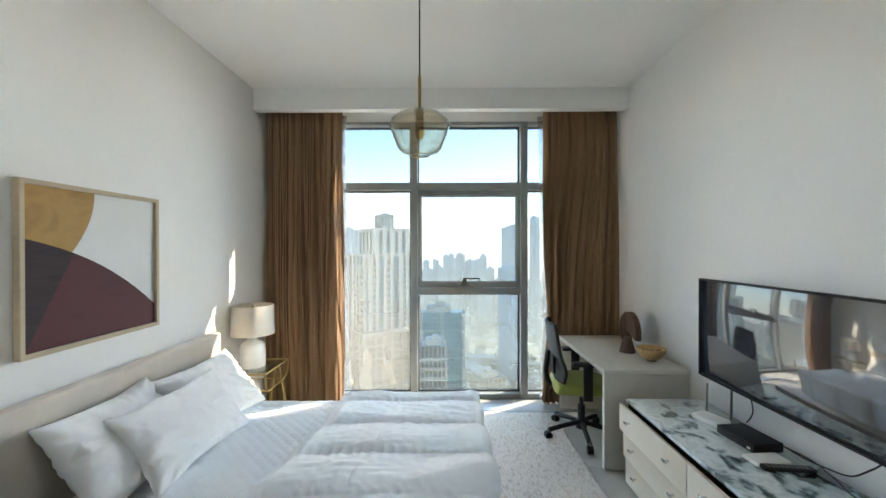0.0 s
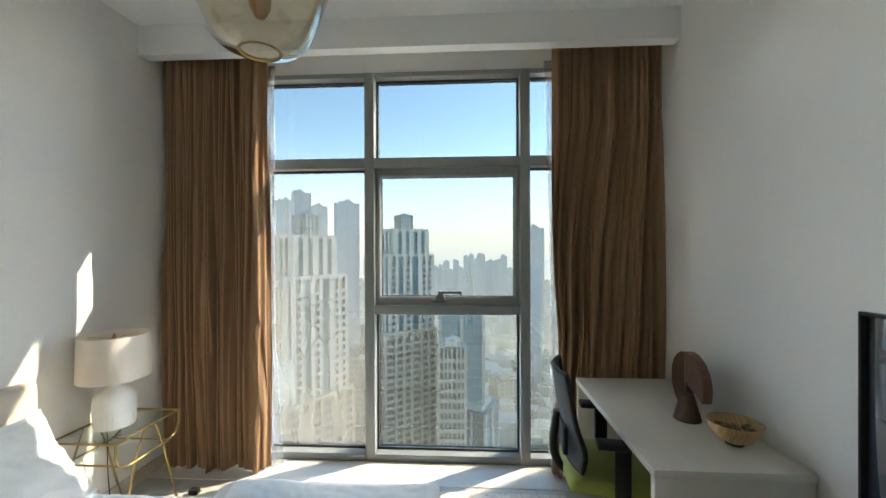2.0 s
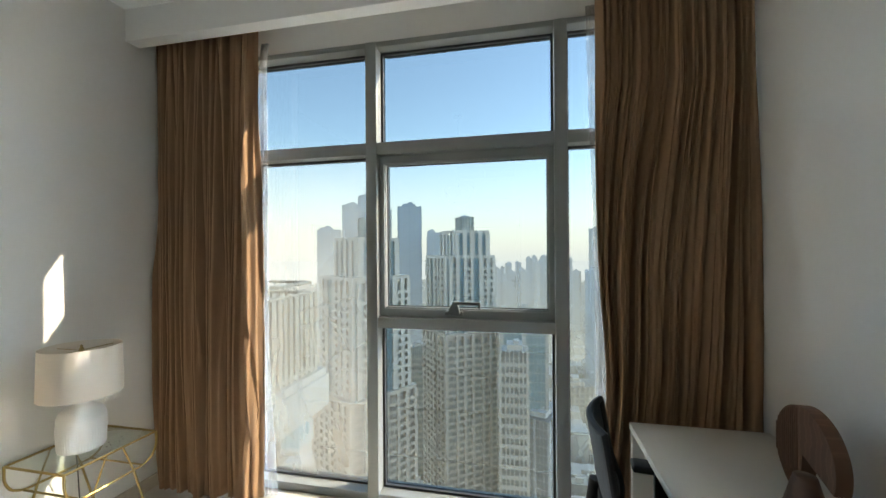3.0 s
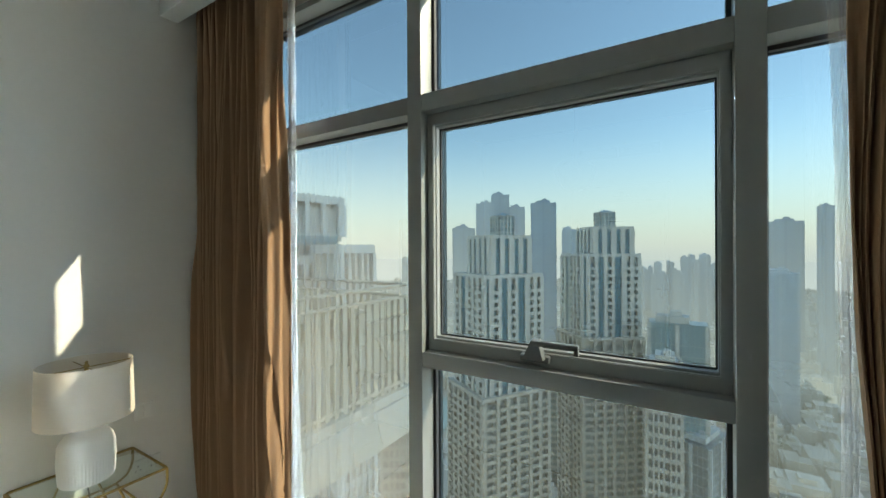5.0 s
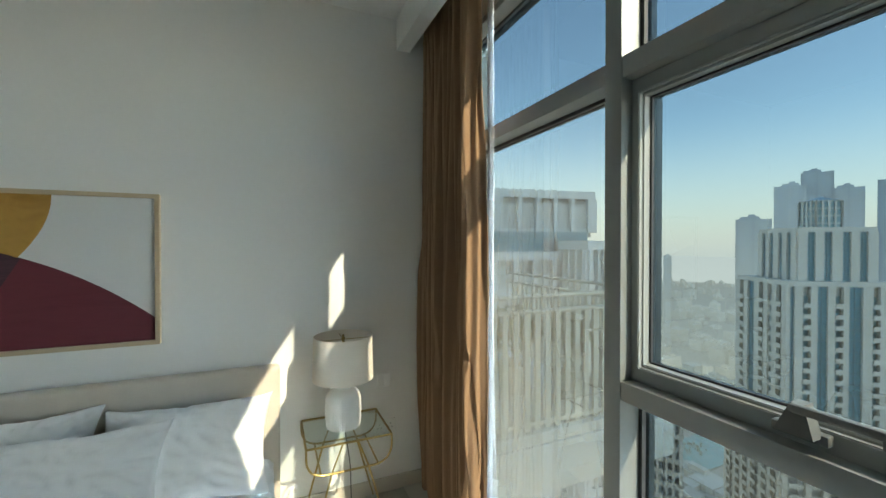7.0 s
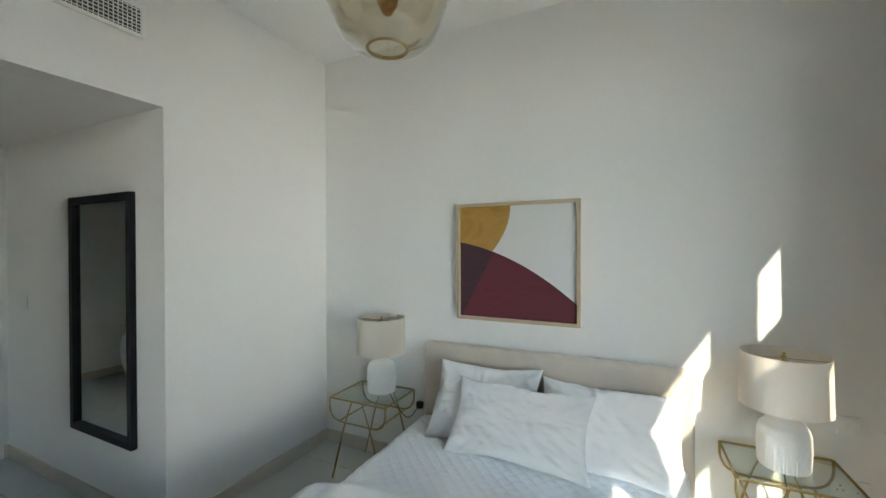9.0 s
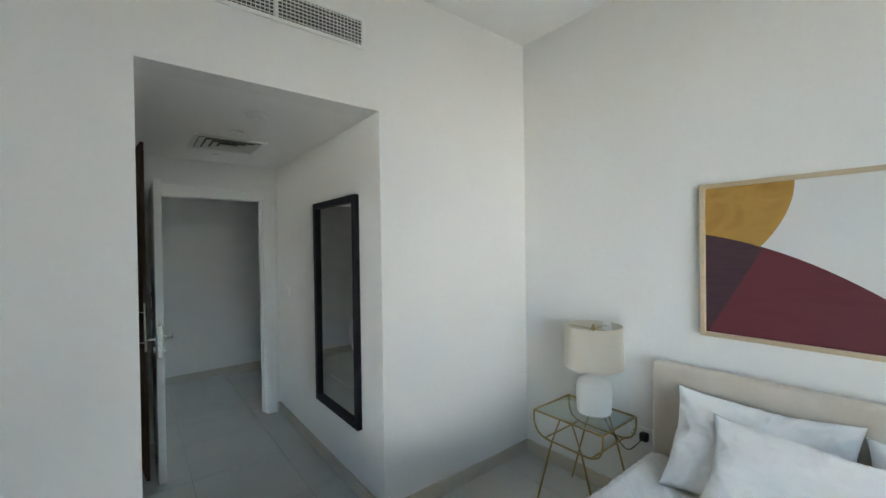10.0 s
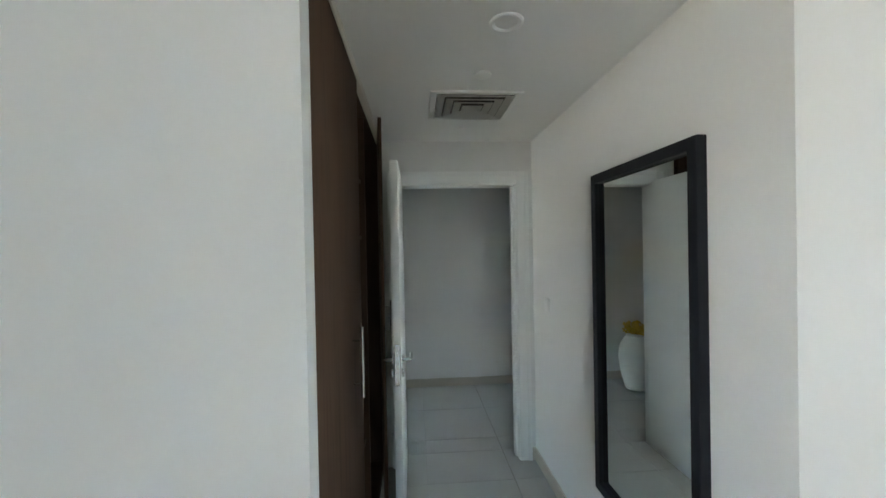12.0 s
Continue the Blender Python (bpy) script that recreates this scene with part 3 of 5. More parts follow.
def quilt(u, v):
    """Diamond-quilted cover that drapes over both sides of the bed."""
    x = -0.97 + 1.90 * u
    s = (v - 0.5) * 2
    half, drop = (BY1 - BY0) / 2 + 0.012, 0.24
    total = half + drop
    d = s * total
    p = 1.0 * (x + abs(d)) / 0.075, 1.0 * (x - abs(d)) / 0.075
    bump = 0.010 * min(puff(p[0]), puff(p[1])) + 0.008 * noise.noise((x * 5, d * 5, 1)) - 0.004 * abs(noise.noise((x * 16, d * 13, 4)))
    yc = (BY0 + BY1) / 2
    if abs(d) < half - 0.05:
        return (x, yc + d, 0.424 + bump)
    e = abs(d) - (half - 0.05)
    a = min(e / 0.08, math.pi / 2)
    y = half - 0.05 + 0.05 * math.sin(a) + bump
    z = 0.424 - 0.05 * (1 - math.cos(a)) - max(0, e - 0.125)
    return (x, yc + math.copysign(y + 0.012 * noise.noise((x * 4, z * 3, s)) * (e > 0.1), d), z)


solo("bed_cover", surface(quilt, 230, 250), M_QUILT, "white diamond-quilted cover spread over the mattress", "bedspread", smooth="all")


def duvet(u, v):
    """A thick, loosely folded duvet over the foot half of the bed."""
    d = (v - 0.5) * 2
    half, drop = (BY1 - BY0) / 2 + 0.05, 0.32
    foot = 0.36
    edge = -0.03 + 0.12 * max(0.0, 1 - v / 0.22) - 0.16 * max(0.0, 1 - abs(v - 0.36) / 0.3) + 0.05 * noise.noise((v * 4, 2, 0))
    L = 0.97 - edge
    t = u * (L + foot)
    yc = (BY0 + BY1) / 2
    dd = d * (half + drop)
    seam = puff(dd / 0.37 + 0.12 + 0.05 * noise.noise((t * 3, 5, 1))) * (0.72 + 0.28 * puff(t / 0.46 + 0.15 * noise.noise((dd * 3, 2, 5))))
    wr = abs(noise.noise((t * 5.5, dd * 14, 3)))
    pull = math.exp(-(((dd / 0.37 + 0.62) % 1.0 - 0.5) / 0.16) ** 2)
    thick = 0.022 + 0.022 * seam + 0.016 * noise.noise((t * 3, dd * 3, 9)) + 0.007 * wr + 0.0025 * noise.noise((t * 22, dd * 26, 8)) - 0.013 * pull * abs(noise.noise((t * 17 + dd * 5, dd * 2.5, 6)))
    thick *= min(1.0, 0.25 + t / 0.09)
    if abs(dd) < half:
        y, zside = dd, 0.0
    else:
        e = abs(dd) - half
        y, zside = math.copysign(half + 0.035 + 0.02 * seam, dd), -e
    x = edge + t
    zfoot = 0.0
    if t > L:
        x, zfoot = edge + L + 0.03 + 0.025 * seam, -(t - L)
    x += 0.02 * noise.noise((dd * 4, t * 3, 4))
    z = 0.428 + (thick if zside == 0 and zfoot == 0 else thick * 0.55) + max(-0.36, zside + zfoot)
    return (x, yc + y, z)


ob = solo("duvet", surface(duvet, 220, 230), M_LINEN, "thick white duvet folded over the foot of the bed", "duvet", smooth="all")


def pillow(w, h, t, seed):
    """A soft pillow with pointed seam corners, drawn-in sides and creases that run in from the seams."""
    def f(side):
        def g(u, v):
            a, b = 2 * u - 1, 2 * v - 1
            r = (max(0, 1 - a * a) ** 0.5) * (max(0, 1 - b * b) ** 0.5)
            r = r ** 0.85
            pa, pb = 1 - 0.10 * (1 - b * b) * abs(a) ** 3, 1 - 0.13 * (1 - a * a) * abs(b) ** 3
            edge = max(abs(a), abs(b))
            around = math.atan2(b, a)
            crease = abs(noise.noise((around * 4.5 + seed, edge * 1.2, side + seed))) * edge ** 2
            wr = 0.022 * noise.noise((a * 2.2 + seed, b * 2.2, side)) + 0.016 * (0.3 - abs(noise.noise((a * 4 + b * 3 + seed, b * 2 - a * 1.5, side + 3)))) - 0.042 * crease - 0.010 * abs(noise.noise((a * 7 - b * 2 + seed, b * 6 + a * 2, side + 8)))
            slump = 0.012 * noise.noise((a * 2 + seed, 3.0, seed)) * abs(b) ** 4
            return (a * w / 2 * pa, b * h / 2 * pb + slump, side * (r * t / 2 + 0.002 * (r > 0)) + side * wr * min(1.0, r * 2.2))
        return g
    out = weld(surface(f(1), 64, 48), surface(f(-1), 64, 48))
    bmesh.ops.remove_doubles(out, verts=out.verts[:], dist=0.0005)
    bmesh.ops.recalc_face_normals(out, faces=out.faces[:])
    return out


def lay_pillow(x, y, z, tilt, turn, w, h, t, seed, label):
    at = pose(x, y, z, 0, 0, 90 + turn) @ pose(0, 0, 0, tilt, 0, 0)
    return solo("pillow", pillow(w, h, t, seed), M_LINEN, label, "pillow", at, smooth="all", group="pillows on the bed")


lay_pillow(-0.825, 2.13, 0.640, 56, 2, 0.68, 0.50, 0.20, 1, "white pillow leaning on the headboard")
lay_pillow(-0.80, 2.83, 0.620, 50, -3, 0.76, 0.50, 0.20, 5, "white pillow leaning on the headboard")
lay_pillow(-0.675, 2.38, 0.620, 54, -2, 0.80, 0.44, 0.18, 9, "white plump pillow in front of the others")

# ---- bedside tables and lamps ----
def bedside(at, label):
    """A brass wire table: glass top, curved cradle below, splayed legs."""
    t = thing("bedside_table", at, label, "bedside table", "brass bedside tables")
    w, d, h, r = 0.187, 0.23, 0.558, 0.006
    part("glass_top", rbox(-w + 0.004, w - 0.004, -d + 0.004, d - 0.004, h - 0.006, h + 0.002, 0.002), M_TABLEGLASS, t, "clear glass top")
    ring = rounded([(-w, 0, h), (-w, -d, h), (w, -d, h), (w, d, h), (-w, d, h), (-w, 0, h)], 0.015)
    part("top_frame", tube(ring, r, 8), M_BRASS, t)
    for sx in (-w, w):
        part("cradle_bar", tube(rounded([(sx, -d, h), (sx, -d, h - 0.10), (sx * 0.98, -d + 0.055, h - 0.155), (sx * 0.98, d - 0.055, h - 0.155), (sx, d, h - 0.10), (sx, d, h)], 0.05), r, 8), M_BRASS, t)
    for sy in (-d + 0.075, d - 0.075):
        part("cross_bar", tube([(-w * 0.98, sy, h - 0.155), (w * 0.98, sy, h - 0.155)], r * 0.9, 8), M_BRASS, t)
    for sx in (-1, 1):
        for sy in (-1, 1):
            part("leg", tube([(sx * w * 0.98, sy * (d - 0.13), h - 0.155), (sx * w * 1.0, sy * (d - 0.02), 0.0)], r, 8), M_BRASS, t)
            part("brace", tube([(sx * w * 0.98, sy * (d - 0.13), h - 0.155), (sx * w * 0.99, sy * (d - 0.19), h)], r * 0.8, 8), M_BRASS, t)
    return t


NT = ((-0.855, 1.285, 0), (-0.89, 3.605, 0))
tb = bedside(NT[0], "brass wire bedside table with a clear glass top")
copy_thing(tb, Matrix.Translation(NT[1]))


def table_lamp(at):
    t = thing("table_lamp", at, "white ceramic table lamp with a cream drum shade", "table lamp", "bedside lamps")
    n = 48
    def base(u, v):
        prof = ((0.0, 0.094), (0.01, 0.099), (0.10, 0.104), (0.165, 0.102), (0.195, 0.092), (0.215, 0.072), (0.225, 0.045), (0.25, 0.032))
        zz = v * 0.25
        for (za, ra), (zb, rb) in zip(prof, prof[1:]):
            if za <= zz <= zb + 1e-6:
                k = (zz - za) / (zb - za)
                rr = ra + (rb - ra) * k
                break
        a = 2 * math.pi * u
        rr += 0.0011 * math.cos(52 * a) * (zz < 0.11)
        return (rr * math.cos(a), rr * math.sin(a), zz)
    part("base", surface(base, 160, 26, True), M_CERAMIC, t, "white ribbed ceramic base")
    part("base_foot", lathe([(0, 0.0), (0.092, 0.0), (0.093, 0.002), (0.0, 0.004)], n), M_CERAMIC, t)
    part("neck", lathe([(0.02, 0.245), (0.02, 0.30), (0.008, 0.305), (0.008, 0.525), (0, 0.527)], 16), M_BRASS, t, "brass neck")
    part("shade", lathe([(0.173, 0.282), (0.175, 0.282), (0.169, 0.533), (0.167, 0.533), (0.173, 0.282)], 64), M_SHADE, t, "cream linen drum shade")
    sp = part("spider", tube([(-0.166, 0, 0.51), (0.166, 0, 0.51)], 0.002, 6), M_BRASS, t, "thin brass shade holder")
    part("spider_arm", tube([(0, -0.166, 0.51), (0, 0.166, 0.51)], 0.002, 6), M_BRASS, sp)
    part("finial", lathe([(0, 0.509), (0.012, 0.511), (0.010, 0.522), (0.005, 0.527), (0.008, 0.533), (0, 0.541)], 16), M_BRASS, t, "brass finial")
    part("bulb", lathe([(0, 0.31), (0.014, 0.315), (0.014, 0.35), (0.028, 0.385), (0.026, 0.41), (0, 0.425)], 20), M_LED, t, "frosted bulb")
    return t


lamp = table_lamp((-0.92, 1.315, 0.561))
copy_thing(lamp, Matrix.Translation((-0.915, 3.60, 0.561)))

# ---- picture ----
pic = thing("picture", (XL + 0.002, 0, 0), "framed abstract print in ochre, maroon and white on the wall", "picture")
PY0, PY1, PZ0, PZ1 = 1.855, 2.672, 1.105, 1.895


def on_wall(bm):
    """Turns a plate drawn in x and z to lie on the bed wall, facing the room."""
    bmesh.ops.transform(bm, matrix=Matrix(((0, -1, 0, 0), (1, 0, 0, 0), (0, 0, 1, 0), (0, 0, 0, 1))), verts=bm.verts[:])
    return bm


part("frame", on_wall(picture_frame(PY0, PY1, PZ0, PZ1, 0.022, -0.034, 0.0, 0.002)), M_OAK, pic, "pale oak frame")
a0, a1, b0, b1 = PY0 + 0.022, PY1 - 0.022, PZ0 + 0.022, PZ1 - 0.022
W_, H_ = a1 - a0, b1 - b0


def uv(u, v):
    return (a0 + u * W_, b0 + v * H_)


def hill(u):
    return 0.68 - 0.215 * u - 0.31 * u ** 2.2


part("print", on_wall(prism([uv(0, 0), uv(1, 0), uv(1, 1), uv(0, 1)], -0.014, -0.004)), M_PAPER, pic, "white paper ground")
arc = [uv(0.46 - 0.165 * (1 - s / 14) ** 2.0, 1 - (1 - hill(0.31)) * (1 - s / 14)) for s in range(15)]
part("ochre_shape", on_wall(prism([uv(0, hill(0)), *[uv(0.31 * s / 6, hill(0.31 * s / 6)) for s in range(1, 6)], *arc, uv(0, 1)], -0.0165, -0.0142)), M_OCHRE, pic, smooth=False)
part("maroon_shape", on_wall(prism([uv(0.0141, 0), uv(1, 0), *[uv(1 - 0.6869 * s / 18, hill(1 - 0.6869 * s / 18)) for s in range(19)]], -0.0165, -0.0142)), M_MAROON, pic, smooth=False)
part("plum_shape", on_wall(prism([uv(0, 0), uv(0.014, 0), uv(0.313, hill(0.313)), *[uv(0.313 - 0.313 * s / 6, hill(0.313 - 0.313 * s / 6)) for s in range(1, 7)]], -0.0165, -0.0142)), M_PLUM, pic, smooth=False)

# ---- pendant lamp ----
pend = thing("pendant_lamp", (0.617, 2.396, 0), "smoky glass pendant lamp on a brass rod with a black cord", "pendant lamp")
part("cord", tube([(0, 0, 2.55), (0, 0, ZC - 0.02)], 0.004, 8), M_BLACK, pend, "black cord")
part("ceiling_rose", lathe([(0, ZC - 0.025), (0.05, ZC - 0.025), (0.05, ZC - 0.001), (0, ZC - 0.001)], 32), M_BRASS, pend, "brass ceiling rose")
part("rod", lathe([(0, 2.3659), (0.009, 2.3659), (0.009, 2.545), (0.006, 2.55), (0, 2.55)], 16), M_BRASS, pend, "brass rod")
prof = [(0.018, 2.3659), (0.06, 2.3598), (0.125, 2.3311), (0.162, 2.2963), (0.170, 2.2745), (0.163, 2.2502), (0.135, 2.1745), (0.118, 2.1397), (0.100, 2.1223), (0.065, 2.111), (0.052, 2.104), (0.046, 2.1057),
        (0.046, 2.1092), (0.062, 2.1153), (0.097, 2.1266), (0.114, 2.1431), (0.131, 2.1762), (0.159, 2.251), (0.166, 2.2745), (0.158, 2.2945), (0.122, 2.3276), (0.058, 2.3554), (0.018, 2.3615)]
part("glass_shade", lathe(prof, 64), M_AMBER, pend, "smoky amber glass shade")
part("rim", lathe([(0.046, 2.1035), (0.052, 2.1015), (0.054, 2.104), (0.051, 2.108), (0.046, 2.1075), (0.046, 2.1035)], 48), M_BRASS, pend, "amber rim round the lower opening")
part("socket", lathe([(0, 2.305), (0.022, 2.305), (0.024, 2.3615), (0, 2.3659)], 24), M_BRASS, pend, "brass lamp socket")
part("bulb", lathe([(0, 2.1919), (0.012, 2.1936), (0.026, 2.218), (0.028, 2.2397), (0.018, 2.2876), (0.016, 2.305)], 24), M_BULB, pend, "amber filament bulb")

# ---- desk ----
DKX0, DKX1, DKY0, DKY1, DKZ = 1.885, 2.497, 2.995, 4.105, 0.717
desk = thing("desk", (0, 0, 0), "cream lacquered desk with a panel end along the wall", "desk")
part("desktop", rbox(DKX0, DKX1, DKY0, DKY1, DKZ - 0.035, DKZ, 0.003), M_DESK, desk)
part("side_panel", rbox(DKX0 + 0.004, DKX1, DKY0 + 0.004, DKY0 + 0.04, 0, DKZ - 0.035, 0.003), M_DESK, desk)
part("side_panel", rbox(DKX0 + 0.004, DKX1, DKY1 - 0.04, DKY1 - 0.004, 0, DKZ - 0.035, 0.003), M_DESK, desk)
part("back_panel", rbox(DKX1 - 0.03, DKX1 - 0.01, DKY0 + 0.04, DKY1 - 0.04, 0.25, DKZ - 0.035, 0.003), M_DESK, desk)

# ---- chest of drawers ----
CH = (1.965, 2.475, 1.30, 2.83, 0.577)
chest = thing("chest_of_drawers", (0, 0, 0), "ivory chest of drawers with drawers ajar and grey marble top", "chest of drawers")
part("body", weld(rbox(CH[0] + 0.012, CH[1], CH[3] - 0.024, CH[3] - 0.004, 0.06, CH[4] - 0.02, 0.002), rbox(CH[0] + 0.012, CH[1], CH[2] + 0.004, CH[2] + 0.024, 0.06, CH[4] - 0.02, 0.002),
                  rbox(CH[1] - 0.02, CH[1], CH[2] + 0.024, CH[3] - 0.024, 0.06, CH[4] - 0.02, 0.002), rbox(CH[0] + 0.012, CH[1] - 0.02, CH[2] + 0.024, CH[3] - 0.024, 0.06, 0.08, 0.002)), M_DARKWOOD, chest, "dark body")
part("marble_top", rbox(CH[0], CH[1], CH[2], CH[3], CH[4] - 0.020, CH[4], 0.003), M_MARBLE, chest, "polished grey green marble top")
for x in (CH[0] + 0.07, CH[1] - 0.07):
    for y in (CH[2] + 0.08, CH[3] - 0.08):
        part("leg", rbox(x - 0.02, x + 0.02, y - 0.02, y + 0.02, 0, 0.062, 0.003), M_DARKWOOD, chest)
for k in range(2):
    ya, yb = CH[2] + 0.03 + (CH[3] - CH[2] - 0.09) * k / 2, CH[2] + 0.022 + (CH[3] - CH[2] - 0.09) * (k + 1) / 2
    for j, (za, zb, pull) in enumerate(((0.065, 0.232, 0.035), (0.238, 0.405, 0.05), (0.411, 0.578, 0.075))):
        xf = CH[0] - pull
        dr = part("drawer", rbox(xf, xf + 0.02, ya, yb, za, zb, 0.003), M_DRAWER, chest)
        part("drawer_box", weld(box(bmesh.new(), xf + 0.02, CH[1] - 0.05, ya + 0.02, ya + 0.034, za + 0.02, zb - 0.03), box(bmesh.new(), xf + 0.02, CH[1] - 0.05, yb - 0.034, yb - 0.02, za + 0.02, zb - 0.03),
                                box(bmesh.new(), xf + 0.02, CH[1] - 0.05, ya + 0.034, yb - 0.034, za + 0.02, za + 0.03)), M_DARKWOOD, dr, "dark drawer box", smooth=False)
        for s in (0.2, 0.8):
            y = ya + (yb - ya) * s
            at = pose(xf - 0.0005, y, (za + zb) / 2 + 0.01, 0, -90, 0)
            kn = part("knob", tube([(0, 0, 0), (0, 0, 0.022)], 0.006, 12), M_CHROME, dr, "small metal knob", at=at)
            part("knob_bar", tube([(0, -0.016, 0.024), (0, 0.016, 0.024)], 0.007, 12), M_CHROME, kn)

# ---- television ----
tv = thing("television", (0, 0, 0), "black flat television mounted on the wall", "television")
TY0, TY1, TZ0, TZ1, TX = 1.605, 2.698, 0.785, 1.394, 2.37
part("casing", rbox(TX + 0.012, TX + 0.05, TY0 + 0.004, TY1 - 0.004, TZ0 + 0.004, TZ1 - 0.004, 0.006), M_BLACK, tv)
part("screen", rbox(TX + 0.006, TX + 0.0125, TY0 + 0.010, TY1 - 0.010, TZ0 + 0.022, TZ1 - 0.010, 0.001), M_SCREEN, tv, "dark glossy screen")
bm = on_wall(picture_frame(TY0, TY1, TZ0, TZ1, 0.011, -0.012, 0.012, 0.002))
part("bezel", bm, M_BLACK, tv, at=(TX + 0.004, 0, 0))
part("wall_mount", rbox(TX + 0.05, XR - 0.002, 1.95, 2.35, 0.95, 1.25, 0.004), M_BLACK, tv, "black wall mount")

# ---- office chair ----
chair = thing("office_chair", pose(1.905, 3.52, 0, 0, 0, -7), "black office chair with a mesh back and lime green seat", "office chair")
for k in range(5):
    a = radians(72 * k + 198)
    c, s = math.cos(a), math.sin(a)
    leg = tube([(0.03 * c, 0.03 * s, 0.115), (0.16 * c, 0.16 * s, 0.10), (0.295 * c, 0.295 * s, 0.075)], 0.019, 10)
    part("base_leg", leg, M_BLACK, chair)
    cas = part("caster", tube([(0.30 * c - 0.022 * s, 0.30 * s + 0.022 * c, 0.031), (0.30 * c + 0.022 * s, 0.30 * s - 0.022 * c, 0.031)], 0.031, 18), M_BLACK, chair)
    part("caster_stem", tube([(0.295 * c, 0.295 * s, 0.04), (0.295 * c, 0.295 * s, 0.085)], 0.011, 8), M_GREYPL, cas)
part("hub", lathe([(0, 0.07), (0.045, 0.07), (0.045, 0.13), (0.03, 0.14), (0.03, 0.26), (0.018, 0.26), (0.018, 0.38), (0, 0.38)], 24), M_BLACK, chair)
part("tilt_box", rbox(-0.11, 0.11, -0.08, 0.08, 0.36, 0.42, 0.015, 3), M_BLACK, chair)


def seat_f(u, v):
    a, b = 2 * u - 1, 2 * v - 1
    r = max(0.0, 1 - abs(a) ** 5) ** 0.35 * max(0.0, 1 - abs(b) ** 5) ** 0.35
    return (0.245 * a * (1 - 0.05 * b * b), 0.245 * b * (1 - 0.06 * a * a), 0.425 + 0.075 * r - 0.02 * max(0, a) ** 3)


seat = surface(seat_f, 30, 30)
seat2 = surface(lambda u, v: (seat_f(u, v)[0], seat_f(u, v)[1], 0.42), 30, 30)
bmesh.ops.reverse_faces(seat2, faces=seat2.faces[:])
part("seat", weld(seat, seat2), M_GREEN, chair, "lime green upholstered seat", "all")


def back_f(u, v):
    b = 2 * u - 1
    z = 0.50 + 0.46 * v
    x = -0.225 - 0.06 * math.sin(v * 2.6) * 0.4 - 0.05 * (v - 0.25) ** 2 * 4 * 0.45 + 0.045 * b * b - 0.03 * math.exp(-((v - 0.2) / 0.2) ** 2) * -1
    w = 0.225 * (0.86 + 0.14 * math.sin(math.pi * min(1, v * 1.1))) * (1 - 0.10 * max(0, v - 0.8) / 0.2)
    return (x, b * w, z)


mesh_back = part("backrest", surface(back_f, 24, 30), M_MESH, chair, "grey mesh backrest", "all")
mo = mesh_back.modifiers.new("thickness", "SOLIDIFY")
mo.thickness = 0.012
edge = [back_f(s / 12, 0) for s in range(13)] + [back_f(1, s / 16) for s in range(1, 17)] + [back_f(1 - s / 12, 1) for s in range(1, 13)] + [back_f(0, 1 - s / 16) for s in range(1, 16)]
part("back_frame", tube(edge, 0.014, 8, True), M_BLACK, chair, "black plastic back frame")
part("lumbar_pad", rbox(-0.262, -0.235, -0.17, 0.17, 0.56, 0.70, 0.012, 3), M_BLACK, chair)
part("back_stem", tube(rounded([(-0.08, 0, 0.39), (-0.25, 0, 0.40), (-0.30, 0, 0.52), (-0.27, 0, 0.72)], 0.06), 0.022, 10), M_BLACK, chair)
for s in (-1, 1):
    arm = part("armrest", rbox(-0.12, 0.14, s * 0.245 - 0.042, s * 0.245 + 0.042, 0.655, 0.685, 0.012, 3), M_BLACK, chair)
    part("arm_post", rbox(-0.035, 0.035, s * 0.245 - 0.016, s * 0.245 + 0.016, 0.40, 0.658, 0.008, 2), M_BLACK, arm)
    part("arm_bracket", rbox(-0.035, 0.035, min(s * 0.10, s * 0.26), max(s * 0.10, s * 0.26), 0.385, 0.405, 0.006, 2), M_BLACK, arm)

# ---- things on the desk ----
sc = thing("wooden_sculpture", pose(2.33, 3.55, DKZ, 0, 0, -92), "round brown wooden disc sculpture propped on a dark cone", "sculpture")
R_ = 0.160
disc = [(R_ * math.cos(radians(-20 + 275 * k / 60)), 0.162 + R_ * math.sin(radians(-20 + 275 * k / 60))) for k in range(61)] + [(-0.02, 0.012), (0.0, 0.16)]
bm = prism(disc, -0.022, 0.022)
part("disc", bm, M_BROWNWOOD, sc, "reddish brown wooden disc")
grooves = boxes([(-0.165 + 0.012 * k, -0.159 + 0.012 * k, -0.0245, -0.020, 0.162 - 0.9 * math.sqrt(max(0, R_ ** 2 - (-0.162 + 0.012 * k) ** 2)), 0.162 + 0.95 * math.sqrt(max(0, R_ ** 2 - (-0.162 + 0.012 * k) ** 2))) for k in range(1, 12)])
part("ribs", grooves, M_BROWNWOOD, sc, "fine ribs on one half of the disc", smooth=False)
part("cone", lathe([(0, 0), (0.062, 0.0), (0.064, 0.004), (0.032, 0.125), (0.028, 0.128), (0, 0.128)], 40), M_DEEPWOOD, sc, "dark brown cone", at=(0.075, -0.055, 0))

